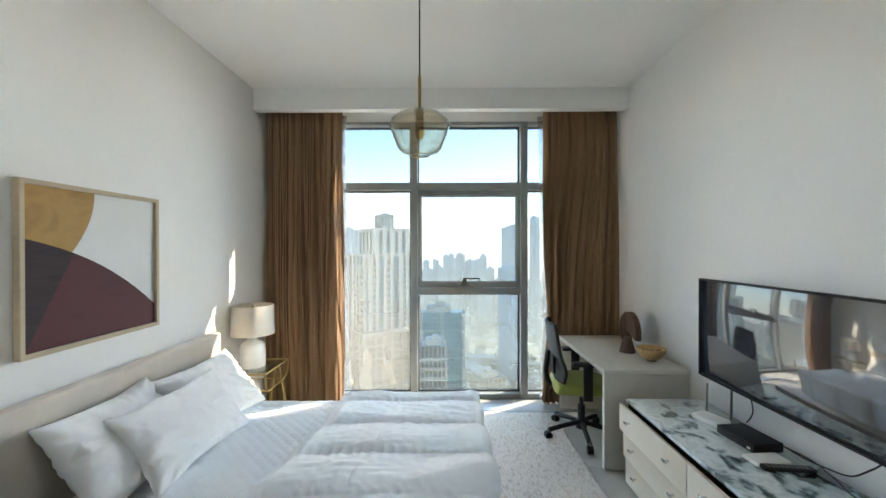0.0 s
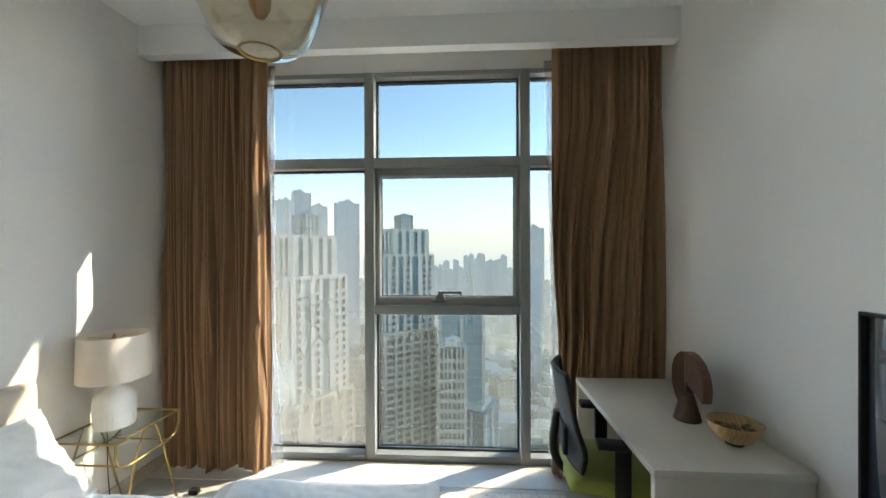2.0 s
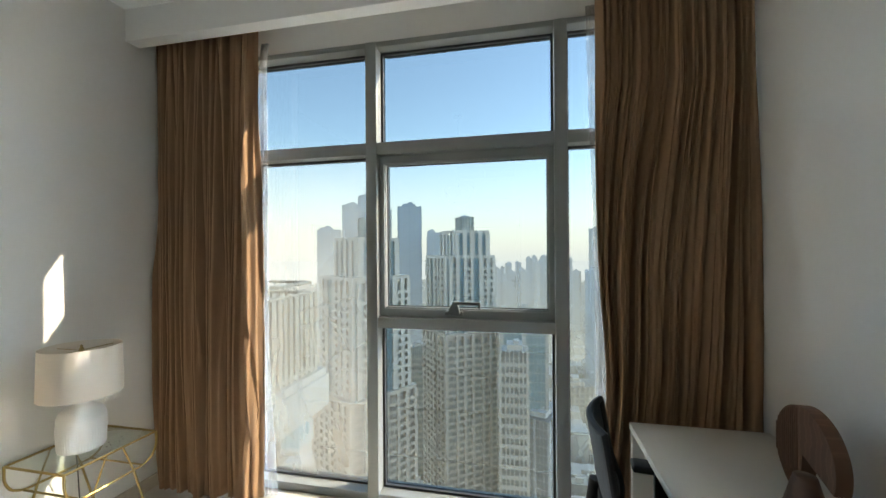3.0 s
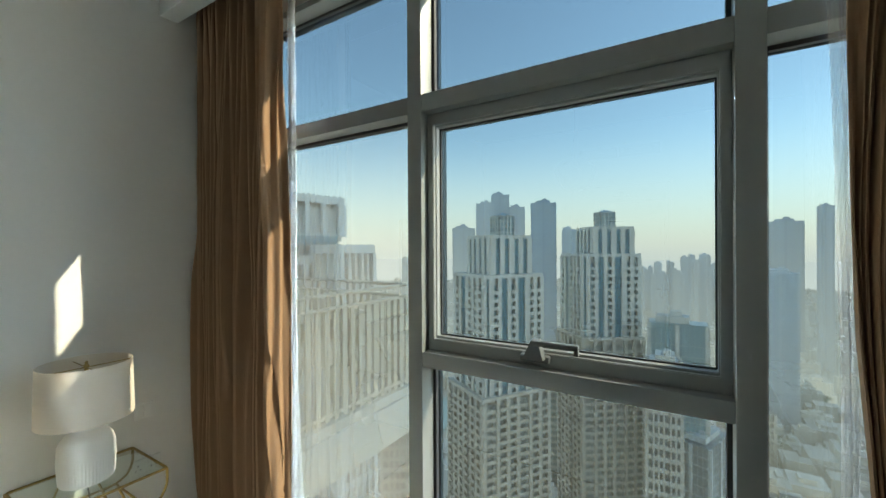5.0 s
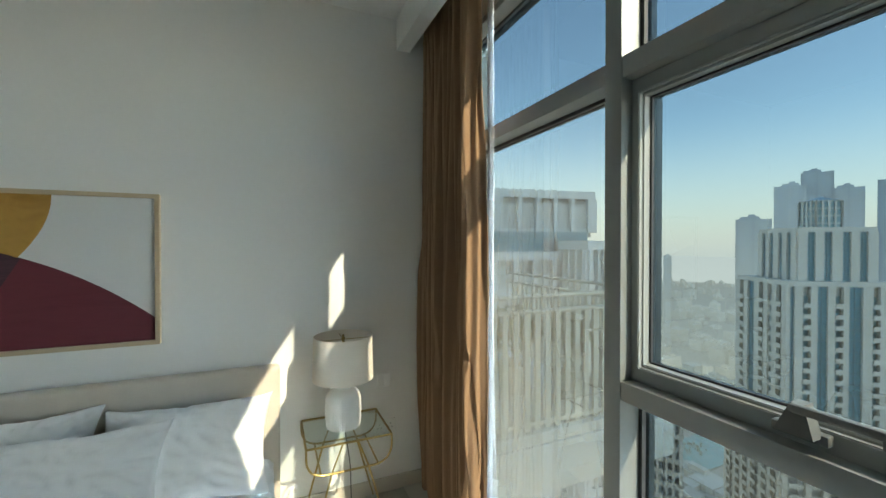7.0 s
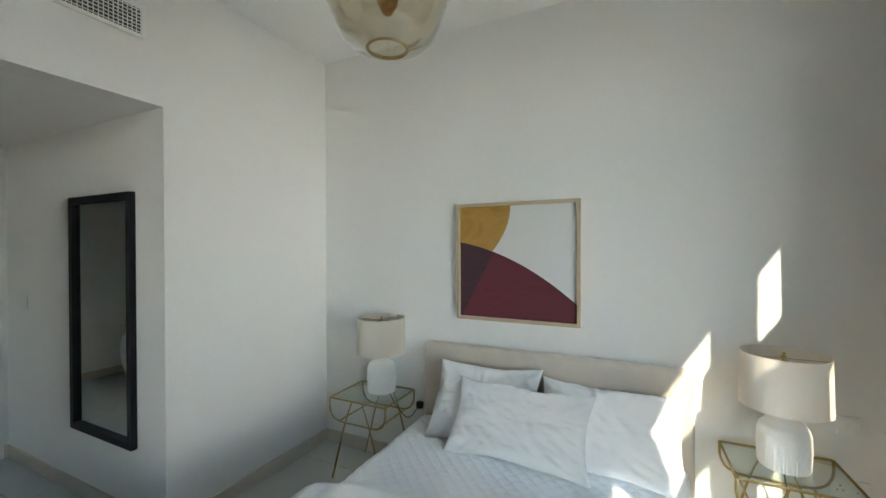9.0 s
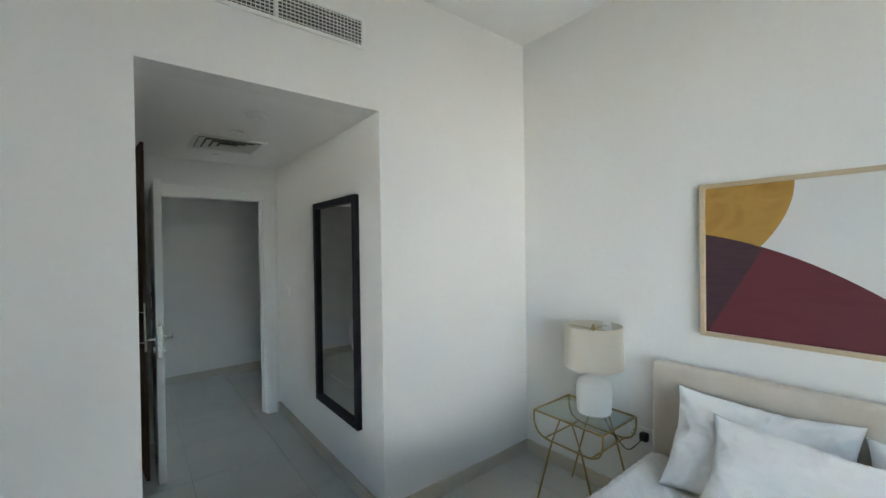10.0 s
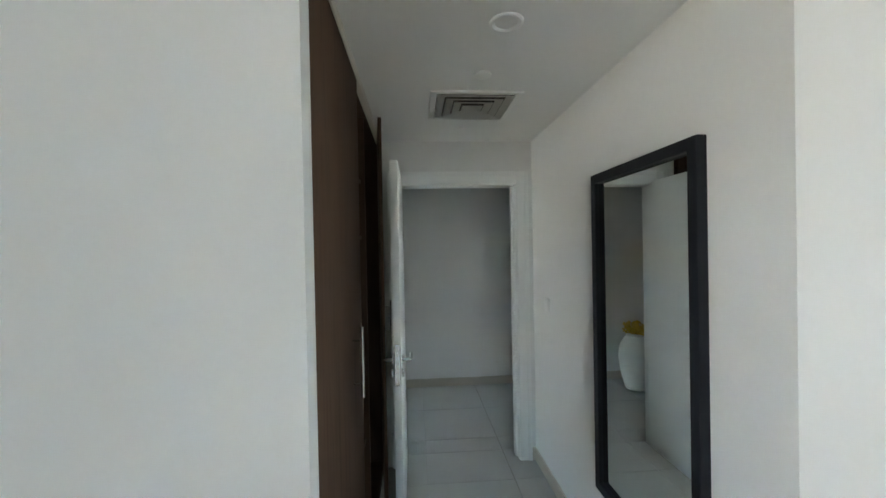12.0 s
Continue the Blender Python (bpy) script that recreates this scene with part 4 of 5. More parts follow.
bw = thing("bowl", (2.34, 3.225, DKZ), "pale turned wooden bowl with dried fruit on the desk", "bowl")
part("shell", lathe([(0, 0.012), (0.036, 0.012), (0.07, 0.03), (0.098, 0.068), (0.108, 0.100), (0.103, 0.101), (0.092, 0.070), (0.064, 0.036), (0, 0.024)], 48), M_BOWL, bw)
part("foot", lathe([(0, 0), (0.034, 0), (0.038, 0.005), (0.034, 0.014), (0, 0.014)], 32), M_DEEPWOOD, bw, "dark foot")
bm = bmesh.new()
rb = random.Random(3)
for k in range(46):
    a, r = rb.uniform(0, 6.28), 0.075 * math.sqrt(rb.random())
    m = Matrix.Translation((r * math.cos(a), r * math.sin(a), 0.052 + 0.02 * rb.random() + 1.2 * r * r)) @ Euler((rb.uniform(0, 3), rb.uniform(0, 3), 0)).to_matrix().to_4x4() @ Matrix.Diagonal((rb.uniform(0.7, 1.3), rb.uniform(0.6, 1.1), 0.7, 1))
    bmesh.ops.create_icosphere(bm, subdivisions=1, radius=0.0125, matrix=m)
tagged(part("dried_fruit", bm, M_NUT, bw, "dark dried fruit and nuts"), kind="stuff")

# ---- on the chest of drawers ----
rt = thing("router", pose(2.30, 2.49, 0.577, 0, 0, 22), "white wireless router with two grey aerials", "router")
part("case", rbox(-0.058, 0.058, -0.082, 0.082, 0.0, 0.03, 0.012, 3), M_WHITEPL, rt)
for y in (-0.07, 0.07):
    part("aerial", tube([(0.062, y, 0.012), (0.07, y, 0.03), (0.075, y, 0.19)], 0.006, 8), M_GREYPL, rt, "grey aerial")
sb = thing("set_top_box", pose(2.325, 2.235, 0.577, 0, 0, 6), "black set-top box on the marble", "set-top box")
part("case", rbox(-0.08, 0.08, -0.115, 0.115, 0.006, 0.05, 0.004), M_BLACK, sb)
part("front_light", rbox(-0.0865, -0.084, -0.10, -0.08, 0.02, 0.03, 0.0005, 1), M_WHITEPL, sb)
for x in (-0.06, 0.06):
    for y in (-0.095, 0.095):
        part("foot", rbox(x - 0.01, x + 0.01, y - 0.01, y + 0.01, 0, 0.0065, 0.001, 1), M_GREYPL, sb)
wb = solo("white_box", rbox(-0.085, 0.085, -0.045, 0.045, 0, 0.018, 0.004), M_WHITEPL, "small white plastic box beside the remote", "box", at=pose(2.275, 2.06, 0.577, 0, 0, 5))
rm = thing("remote_control", pose(2.31, 1.985, 0.577, 0, 0, -6), "black remote control lying on the marble", "remote control")
part("case", rbox(-0.11, 0.11, -0.022, 0.022, 0, 0.018, 0.006, 2), M_BLACK, rm)
bm = bmesh.new()
for i in range(9):
    for j in range(3):
        box(bm, -0.09 + i * 0.02, -0.08 + i * 0.02, -0.014 + j * 0.011, -0.007 + j * 0.011, 0.0175, 0.0195)
tagged(part("buttons", bm, M_GREYPL, rm, "grey buttons", smooth=False), kind="stuff")


def cable(pts, label, r=0.0035):
    return solo("cable", tube(rounded(pts, 0.05, 6), r, 8), M_BLACK, label, "cable")


cable([(2.44, 2.15, 0.60), (2.46, 2.05, 0.585), (2.46, 1.85, 0.62), (2.455, 1.72, 0.75), (2.45, 1.70, 0.86)], "black cable from the television down to the marble")
cable([(2.44, 2.40, 0.61), (2.47, 2.38, 0.66), (2.455, 2.42, 0.84)], "thin black cable behind the router")
cable([(2.43, 2.20, 0.60), (2.46, 2.02, 0.60), (2.44, 1.88, 0.585), (2.40, 1.80, 0.583), (2.42, 1.70, 0.583), (2.46, 1.75, 0.60)], "black coiled cable on the marble")
cable([(-0.99, 3.60, 0.585), (-0.98, 3.62, 0.50), (-1.02, 3.66, 0.25), (-1.0, 3.66, 0.03), (-0.9, 3.72, 0.006)], "thin lamp cable hanging behind the table", 0.003)
cable([(-0.99, 1.31, 0.575), (-1.01, 1.36, 0.45), (-1.03, 1.47, 0.33), (-1.05, 1.52, 0.40), (-1.05, 1.555, 0.44)], "thin lamp cable hanging to the socket", 0.003)


def wall_plate(name, y, z, w, h, face, label, rows=1, x=None):
    x = XL if x is None else x
    t = thing(name, (x, y, z), label, "socket" if "socket" in name else "switch")
    part("plate", rbox(0.0, 0.009, -w / 2, w / 2, -h / 2, h / 2, 0.003), M_WHITEPL, t)
    if face == "socket":
        for yy in (-w / 4, w / 4) if w > 0.1 else (0,):
            for dy, dz in ((0, 0.012), (-0.011, -0.01), (0.011, -0.01)):
                part("pin_hole", rbox(0.0085, 0.0098, yy + dy - 0.003, yy + dy + 0.003, dz - 0.004, dz + 0.004, 0.0004, 1), M_GREYPL, t)
    else:
        n = 2
        for k in range(n):
            part("rocker", rbox(0.008, 0.0125, -w / 2 + 0.008 + k * (w - 0.016) / n, -w / 2 + 0.007 + (k + 1) * (w - 0.016) / n, -h * 0.36, h * 0.36, 0.002), M_WHITEPL, t)
    return t


wall_plate("light_switch", 3.888, 0.736, 0.088, 0.088, "rocker", "white light switch plate on the wall")
wall_plate("wall_socket", 3.895, 0.434, 0.146, 0.088, "socket", "white double socket low on the wall")
wall_plate("wall_socket", 1.52, 0.449, 0.146, 0.088, "socket", "white double socket beside the bed")
wall_plate("light_switch", -1.07, 1.20, 0.088, 0.088, "rocker", "white light switch beside the door", x=HX0)
pl = thing("power_plug", (XL + 0.009, 1.555, 0.449), "black power plug in the wall socket", "plug")
part("body", rbox(0.0, 0.04, -0.022, 0.022, -0.024, 0.024, 0.007, 2), M_BLACK, pl)
pl2 = thing("power_plug", (-0.62, 3.86, 0.0), "black plug lying on the floor", "plug")
part("body", rbox(-0.03, 0.03, -0.022, 0.022, 0.0, 0.035, 0.008, 2), M_BLACK, pl2)
part("pins", weld(rbox(0.03, 0.048, -0.012, -0.008, 0.015, 0.02, 0.0005, 1), rbox(0.03, 0.048, 0.008, 0.012, 0.015, 0.02, 0.0005, 1)), M_BRASS, pl2)

# ---- rug ----
def rug_f(u, v):
    return (-0.36 + 2.14 * u, 1.0 + 2.95 * v, 0.012 + 0.003 * noise.noise((u * 60, v * 80, 0)))


rug = solo("rug", surface(rug_f, 120, 150), M_RUG, "cream and beige flecked woven rug under the bed", "rug", smooth="all")
so = rug.modifiers.new("thickness", "SOLIDIFY")
so.thickness, so.offset = 0.011, -1

# ---- air grille above the passage ----
vent = thing("air_grille", (0, YB, 0), "white linear air grille high on the wall", "air grille")
VX0, VX1, VZ0, VZ1 = 0.262, 1.21, 2.69, 2.86
# Thin dark plate stands in for the shade behind the slats.
part("backing", box(bmesh.new(), VX0 + 0.015, VX1 - 0.015, 0.0, 0.003, VZ0 + 0.015, VZ1 - 0.015), M_VENTSHADE, vent, "dark plate painted as the shaded duct", smooth=False)
part("frame", picture_frame(VX0, VX1, VZ0, VZ1, 0.02, 0.0, 0.012, 0.002), M_TRIM, vent)
part("divider", rbox((VX0 + VX1) / 2 - 0.008, (VX0 + VX1) / 2 + 0.008, 0.0, 0.012, VZ0 + 0.02, VZ1 - 0.02, 0.001), M_TRIM, vent)
for k in range(7):
    z = VZ0 + 0.03 + k * 0.0185
    part("slat", rbox(VX0 + 0.018, VX1 - 0.018, 0.004, 0.0105, z - 0.0015, z + 0.0015, 0.0004, 1), M_TRIM, vent)
bm = bmesh.new()
for k in range(46):
    x = VX0 + 0.022 + k * (VX1 - VX0 - 0.044) / 45
    box(bm, x - 0.0011, x + 0.0011, 0.003, 0.009, VZ0 + 0.018, VZ1 - 0.018)
tagged(part("cross_slats", bm, M_TRIM, vent, smooth=False), kind="stuff")

# ---- passage ceiling ----
dif = thing("ceiling_diffuser", (0.728, -0.655, HZ), "white square air diffuser in the passage ceiling", "air diffuser")
# Duct shade painted as a thin dark plate above the vanes.
part("backing", box(bmesh.new(), -0.20, 0.20, -0.19, 0.19, -0.003, 0.0), M_VENTSHADE, dif, "dark plate in place of the shaded duct opening", smooth=False)


def flat_frame(w, d, b, z0, z1):
    bm = picture_frame(-w, w, -d, d, b, z0, z1, 0.002)
    bmesh.ops.transform(bm, matrix=Matrix.Rotation(radians(-90), 4, "X"), verts=bm.verts[:])
    return bm


part("frame", flat_frame(0.233, 0.222, 0.034, 0.0, 0.010), M_TRIM, dif)
for k in range(4):
    w = 0.197 - 0.047 * k
    bm = bmesh.new()
    o, i_ = (w, w * 0.955), (w - 0.040, (w - 0.040) * 0.955)
    vo = [bm.verts.new((sx * o[0], sy * o[1], -0.013 - 0.001 * k)) for sx, sy in ((-1, -1), (1, -1), (1, 1), (-1, 1))]
    vi = [bm.verts.new((sx * i_[0], sy * i_[1], -0.0065)) for sx, sy in ((-1, -1), (1, -1), (1, 1), (-1, 1))]
    for j in range(4):
        bm.faces.new((vo[j], vo[(j + 1) % 4], vi[(j + 1) % 4], vi[j]))
    if k == 3:
        bm.faces.new(vi)
    bmesh.ops.solidify(bm, geom=bm.faces[:], thickness=0.0025)
    part("vane", bm, M_TRIM, dif, smooth=False)
dl = thing("downlight", (0.724, 0.16, HZ), "round white recessed downlight in the passage ceiling", "downlight")
part("ring", lathe([(0.058, 0.0), (0.058, -0.005), (0.05, -0.008), (0.043, -0.005), (0.040, -0.001)], 40), M_TRIM, dl)
part("lens", lathe([(0, -0.003), (0.042, -0.002), (0.042, 0.0)], 32), M_LED, dl, "unlit frosted lens")
sd = thing("smoke_detector", (0.734, -0.252, HZ), "round white flush detector in the passage ceiling", "smoke detector")
part("cover", lathe([(0, -0.012), (0.03, -0.012), (0.038, -0.008), (0.04, 0.0)], 36), M_TRIM, sd)
sp = thing("sprinkler", (0.731, -1.06, HZ), "small white concealed sprinkler cap in the ceiling", "sprinkler")
part("cap", lathe([(0, -0.007), (0.028, -0.006), (0.03, 0.0)], 30), M_TRIM, sp)

# ---- door and its frame ----
door = tagged(thing("door_1", (0, 0, 0), "white bedroom door standing open into the passage", "door"), kind="structure")
leaf = part("leaf", rbox(1.137, 1.180, -1.47, -0.622, 0.008, 2.07, 0.003), M_TRIM, door, "white painted door leaf")
part("lock_plate", rbox(1.146, 1.171, -0.6235, -0.6205, 0.86, 1.08, 0.001, 1), M_CHROME, leaf, "steel lock plate")
for sx, x0 in ((-1, 1.137), (1, 1.180)):
    part("lever_handle", tube(rounded([(x0, -0.685, 0.985), (x0 + sx * 0.05, -0.685, 0.985), (x0 + sx * 0.05, -0.80, 0.985)], 0.012), 0.0095, 10), M_CHROME, leaf, "steel lever handle")
    part("rose", tube([(x0, -0.685, 0.985), (x0 + sx * 0.008, -0.685, 0.985)], 0.026, 24), M_CHROME, leaf)
    part("key_rose", tube([(x0, -0.685, 0.91), (x0 + sx * 0.012, -0.685, 0.91)], 0.024, 24), M_CHROME, leaf)
part("hinge", tube([(1.183, -1.475, 0.25), (1.183, -1.475, 0.36)], 0.008, 8), M_CHROME, leaf)
part("hinge", tube([(1.183, -1.475, 1.75), (1.183, -1.475, 1.86)], 0.008, 8), M_CHROME, leaf)
fr = tagged(thing("door_frame", (0, 0, 0), "white moulded door casing", "door frame"), kind="structure")


def casing(x0, x1, z0, z1, name="casing"):
    horizontal = (x1 - x0) > (z1 - z0)
    part(name, rbox(x0, x1, HY, HY + 0.016, z0, z1, 0.003), M_TRIM, fr)
    if horizontal:
        part("casing_bead", rbox(x0, x1, HY + 0.016, HY + 0.024, z1 - 0.03, z1, 0.003), M_TRIM, fr)
    else:
        a, b = (x0, x0 + 0.03) if x0 < 0.6 else (x1 - 0.03, x1)
        part("casing_bead", rbox(a, b, HY + 0.016, HY + 0.024, z0, z1, 0.003), M_TRIM, fr)


casing(DX0 - 0.075, DX0 + 0.012, 0, 2.145)
casing(DX1 - 0.012, DX1 + 0.075, 0, 2.145)
casing(DX0 + 0.012, DX1 - 0.012, 2.06, 2.145)
part("jamb", rbox(DX0, DX0 + 0.02, HY - 0.16, HY, 0, DZ, 0.002), M_TRIM, fr)
part("jamb", rbox(DX1 - 0.02, DX1, HY - 0.16, HY, 0, DZ, 0.002), M_TRIM, fr)
part("jamb_head", rbox(DX0 + 0.02, DX1 - 0.02, HY - 0.16, HY, DZ - 0.02, DZ, 0.002), M_TRIM, fr)
part("stop", rbox(DX0 + 0.02, DX0 + 0.035, HY - 0.11, HY - 0.05, 0, DZ - 0.02, 0.002), M_TRIM, fr)

# ---- wardrobe ----
wd = thing("wardrobe", (0, 0, 0), "built-in dark walnut wardrobe with one door ajar", "wardrobe")
WZ = 2.325
WXF = HX1 + 0.004
for nm, c in (("side_panel", (WXF + 0.02, HX1 + 0.655, YB - T - 0.02, YB - T, 0.0, WZ)), ("side_panel", (WXF + 0.02, HX1 + 0.655, HY + 0.004, HY + 0.022, 0.0, WZ)),
              ("back_panel", (HX1 + 0.635, HX1 + 0.655, HY + 0.022, YB - T - 0.02, 0.0, WZ)), ("top_panel", (WXF + 0.02, HX1 + 0.635, HY + 0.022, YB - T - 0.02, WZ - 0.02, WZ)),
              ("plinth", (WXF + 0.02, HX1 + 0.635, HY + 0.022, YB - T - 0.02, 0.0, 0.06))):
    part(nm, box(bmesh.new(), *c), M_DARKWOOD, wd, smooth=False)
for z in (0.55, 1.05, 1.65, 1.95):
    part("shelf", rbox(WXF + 0.05, HX1 + 0.635, -0.658, YB - T - 0.02, z, z + 0.018, 0.001), M_DARKWOOD, wd)
part("divider", rbox(WXF + 0.03, HX1 + 0.635, -0.68, -0.66, 0.06, WZ - 0.02, 0.001), M_DARKWOOD, wd)
part("head_trim", rbox(WXF - 0.006, WXF + 0.10, HY + 0.004, YB - 0.072, WZ + 0.001, HZ - 0.001, 0.002), M_DESK, wd, "pale strip above the doors")


def bar_handle(parent, y, z):
    h = part("bar_handle", tube([(WXF - 0.035, y, z - 0.13), (WXF - 0.035, y, z + 0.13)], 0.006, 12), M_CHROME, parent, "steel bar handle")
    for zz in (z - 0.08, z + 0.08):
        part("post", tube([(WXF - 0.035, y, zz), (WXF + 0.001, y, zz)], 0.004, 8), M_CHROME, h)


d1 = part("door", rbox(WXF, WXF + 0.02, -0.22, YB - 0.075, 0.02, WZ, 0.002), M_DARKWOOD, wd)
bar_handle(d1, 0.03, 1.185)
d2 = part("door", rbox(-0.02, 0.0, 0.0, 0.60, 0.02, WZ, 0.002), M_DARKWOOD, wd, "door standing ajar", at=pose(WXF + 0.02, -1.30, 0, 0, 0, 6))
h2 = part("bar_handle", tube([(-0.055, 0.53, 1.10), (-0.055, 0.53, 1.30)], 0.005, 10), M_CHROME, d2, "steel bar handle")
for zz in (1.13, 1.27):
    part("post", tube([(-0.055, 0.53, zz), (-0.018, 0.53, zz)], 0.004, 8), M_CHROME, h2)

# ---- mirror ----
mr_ = thing("wall_mirror", (HX0 + 0.001, 0, 0), "tall mirror in a black wooden frame on the wall", "mirror")
part("frame", on_wall(picture_frame(-0.328, 0.378, 0.44, 1.925, 0.042, -0.035, 0.0, 0.002)), M_FRAMEBLACK, mr_, "black frame")
part("mirror_glass", box(bmesh.new(), 0.008, 0.012, -0.288, 0.338, 0.48, 1.885), M_MIRROR, mr_, "clear mirror glass", smooth=False)

# ---- vase in the corridor ----
vs = thing("vase", (1.72, -2.66, 0), "tall white jar with yellow flowers in the corridor", "vase")
part("jar", lathe([(0, 0), (0.10, 0.0), (0.115, 0.02), (0.155, 0.18), (0.175, 0.34), (0.165, 0.46), (0.12, 0.55), (0.09, 0.58), (0.10, 0.61), (0.09, 0.61), (0.08, 0.58), (0, 0.57)], 48), M_CERAMIC, vs)
rv = random.Random(8)
bm, st = bmesh.new(), bmesh.new()
for k in range(46):
    a, r, z = rv.uniform(0, 6.28), 0.10 * math.sqrt(rv.random()), rv.uniform(0.60, 0.72)
    c = Matrix.Translation((r * math.cos(a), r * math.sin(a), z)) @ Euler((rv.uniform(-0.8, 0.8), rv.uniform(-0.8, 0.8), rv.uniform(0, 6))).to_matrix().to_4x4()
    for j in range(6):
        m = c @ Matrix.Rotation(j * 1.047, 4, "Z") @ Matrix.Translation((0.022, 0, 0)) @ Matrix.Diagonal((1.0, 0.55, 0.25, 1))
        bmesh.ops.create_icosphere(bm, subdivisions=1, radius=0.02, matrix=m)
tagged(part("flowers", bm, M_YELLOW, vs, "yellow flower heads"), kind="stuff")
for k in range(14):
    a, r = rv.uniform(0, 6.28), rv.uniform(0.02, 0.09)
    st = weld(st, tube([(0.02 * math.cos(a), 0.02 * math.sin(a), 0.56), (r * math.cos(a), r * math.sin(a), 0.66)], 0.003, 5))
part("stems", st, M_STEM, vs)

# ---- city outside ----
EYE = Vector((1.40, 3.0, 1.6))
GZ = -135.0


def ground_ring():
    return box(bmesh.new(), -4500, 4500, -4500, 4500, GZ - 2, GZ)


structure("ground", ground_ring(), M_DESERT, "sandy city ground with blocks reaching the horizon", "ground")


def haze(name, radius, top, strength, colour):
    """A glowing see-through sheet that paints bright haze: thick at the ground, thinning with height."""
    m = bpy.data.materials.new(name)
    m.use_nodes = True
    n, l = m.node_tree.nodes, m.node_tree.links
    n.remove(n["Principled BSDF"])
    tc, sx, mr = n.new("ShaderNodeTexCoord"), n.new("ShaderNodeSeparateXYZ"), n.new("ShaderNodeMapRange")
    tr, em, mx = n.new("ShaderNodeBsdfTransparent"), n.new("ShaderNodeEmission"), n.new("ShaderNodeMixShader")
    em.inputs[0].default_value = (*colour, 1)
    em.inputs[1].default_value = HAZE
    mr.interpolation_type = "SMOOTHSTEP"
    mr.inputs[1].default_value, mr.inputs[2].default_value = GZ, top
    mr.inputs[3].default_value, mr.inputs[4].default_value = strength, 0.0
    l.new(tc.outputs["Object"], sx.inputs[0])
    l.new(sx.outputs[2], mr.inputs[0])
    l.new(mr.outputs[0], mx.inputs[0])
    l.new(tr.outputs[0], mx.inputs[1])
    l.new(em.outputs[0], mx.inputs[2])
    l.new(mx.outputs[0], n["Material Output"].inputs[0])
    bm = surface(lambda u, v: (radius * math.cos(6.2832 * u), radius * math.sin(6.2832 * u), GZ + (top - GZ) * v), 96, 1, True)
    return structure(name, bm, m, "glowing see-through sheet that paints haze before the distance", "backdrop")


# Haze is painted by glowing sheets set before and behind the towers.
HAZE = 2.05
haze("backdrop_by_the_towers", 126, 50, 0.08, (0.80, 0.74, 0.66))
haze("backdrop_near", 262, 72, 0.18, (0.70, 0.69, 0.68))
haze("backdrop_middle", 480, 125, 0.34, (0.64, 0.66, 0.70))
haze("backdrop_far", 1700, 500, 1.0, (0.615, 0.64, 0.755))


def site(az0, az1, dist, turn=0.0):
    """Centre pose and width of a building that spans two bearings (degrees east of ahead) at a distance; its front faces the window."""
    am = radians((az0 + az1) / 2)
    w = 2 * dist * math.tan(radians((az1 - az0) / 2))
    c = Vector((EYE.x + dist * math.sin(am), EYE.y + dist * math.cos(am), 0))
    return Matrix.Translation(c) @ Matrix.Rotation(-am + radians(turn), 4, "Z"), w


def elev(dist, el):
    return EYE.z + dist * math.tan(radians(el))


def facade(cols, x0, y, z0, z1, storey, deep=0.9):
    """Boxes of one front, facing -y. cols: (width, kind) from left: s solid pier, b balcony stack, g glass strip, w window stack."""
    solid, glaz, slabs = [], [], []
    total = sum(c[0] for c in cols)
    x = x0
    n = max(1, int((z1 - z0) / storey))
    for w, kind in cols:
        if kind == "s":
            solid.append((x, x + w, y - 0.35, y + 0.6, z0, z1))
        elif kind == "g":
            glaz.append((x, x + w, y + 0.25, y + 0.6, z0, z1))
            for i in range(n):
                z = z0 + i * storey
                slabs.append((x, x + w, y + 0.15, y + 0.3, z - 0.12, z + 0.12))
            for k in range(1, max(2, int(w / 1.5))):
                xx = x + w * k / max(2, int(w / 1.5))
                slabs.append((xx - 0.06, xx + 0.06, y + 0.15, y + 0.3, z0, z1))
        else:
            for i in range(n):
                z = z0 + i * storey
                if kind == "b":
                    solid.append((x, x + w, y - 0.5, y + 0.6, z - 0.2, z + 0.15))
                    solid.append((x + 0.06 * w, x + 0.94 * w, y - 0.48, y - 0.33, z + 0.15, z + 1.05))
                    glaz.append((x, x + w, y + deep, y + deep + 0.2, z, z + storey))
                else:
                    solid.append((x, x + w, y, y + 0.6, z - 0.7, z + 0.6))
                    glaz.append((x + 0.02, x + w - 0.02, y + 0.35, y + 0.5, z + 0.6, z + storey - 0.7))
        x += w
    return solid, glaz, slabs


def scaled(cols, w):
    s = w / sum(c[0] for c in cols)
    return [(c[0] * s, c[1]) for c in cols]


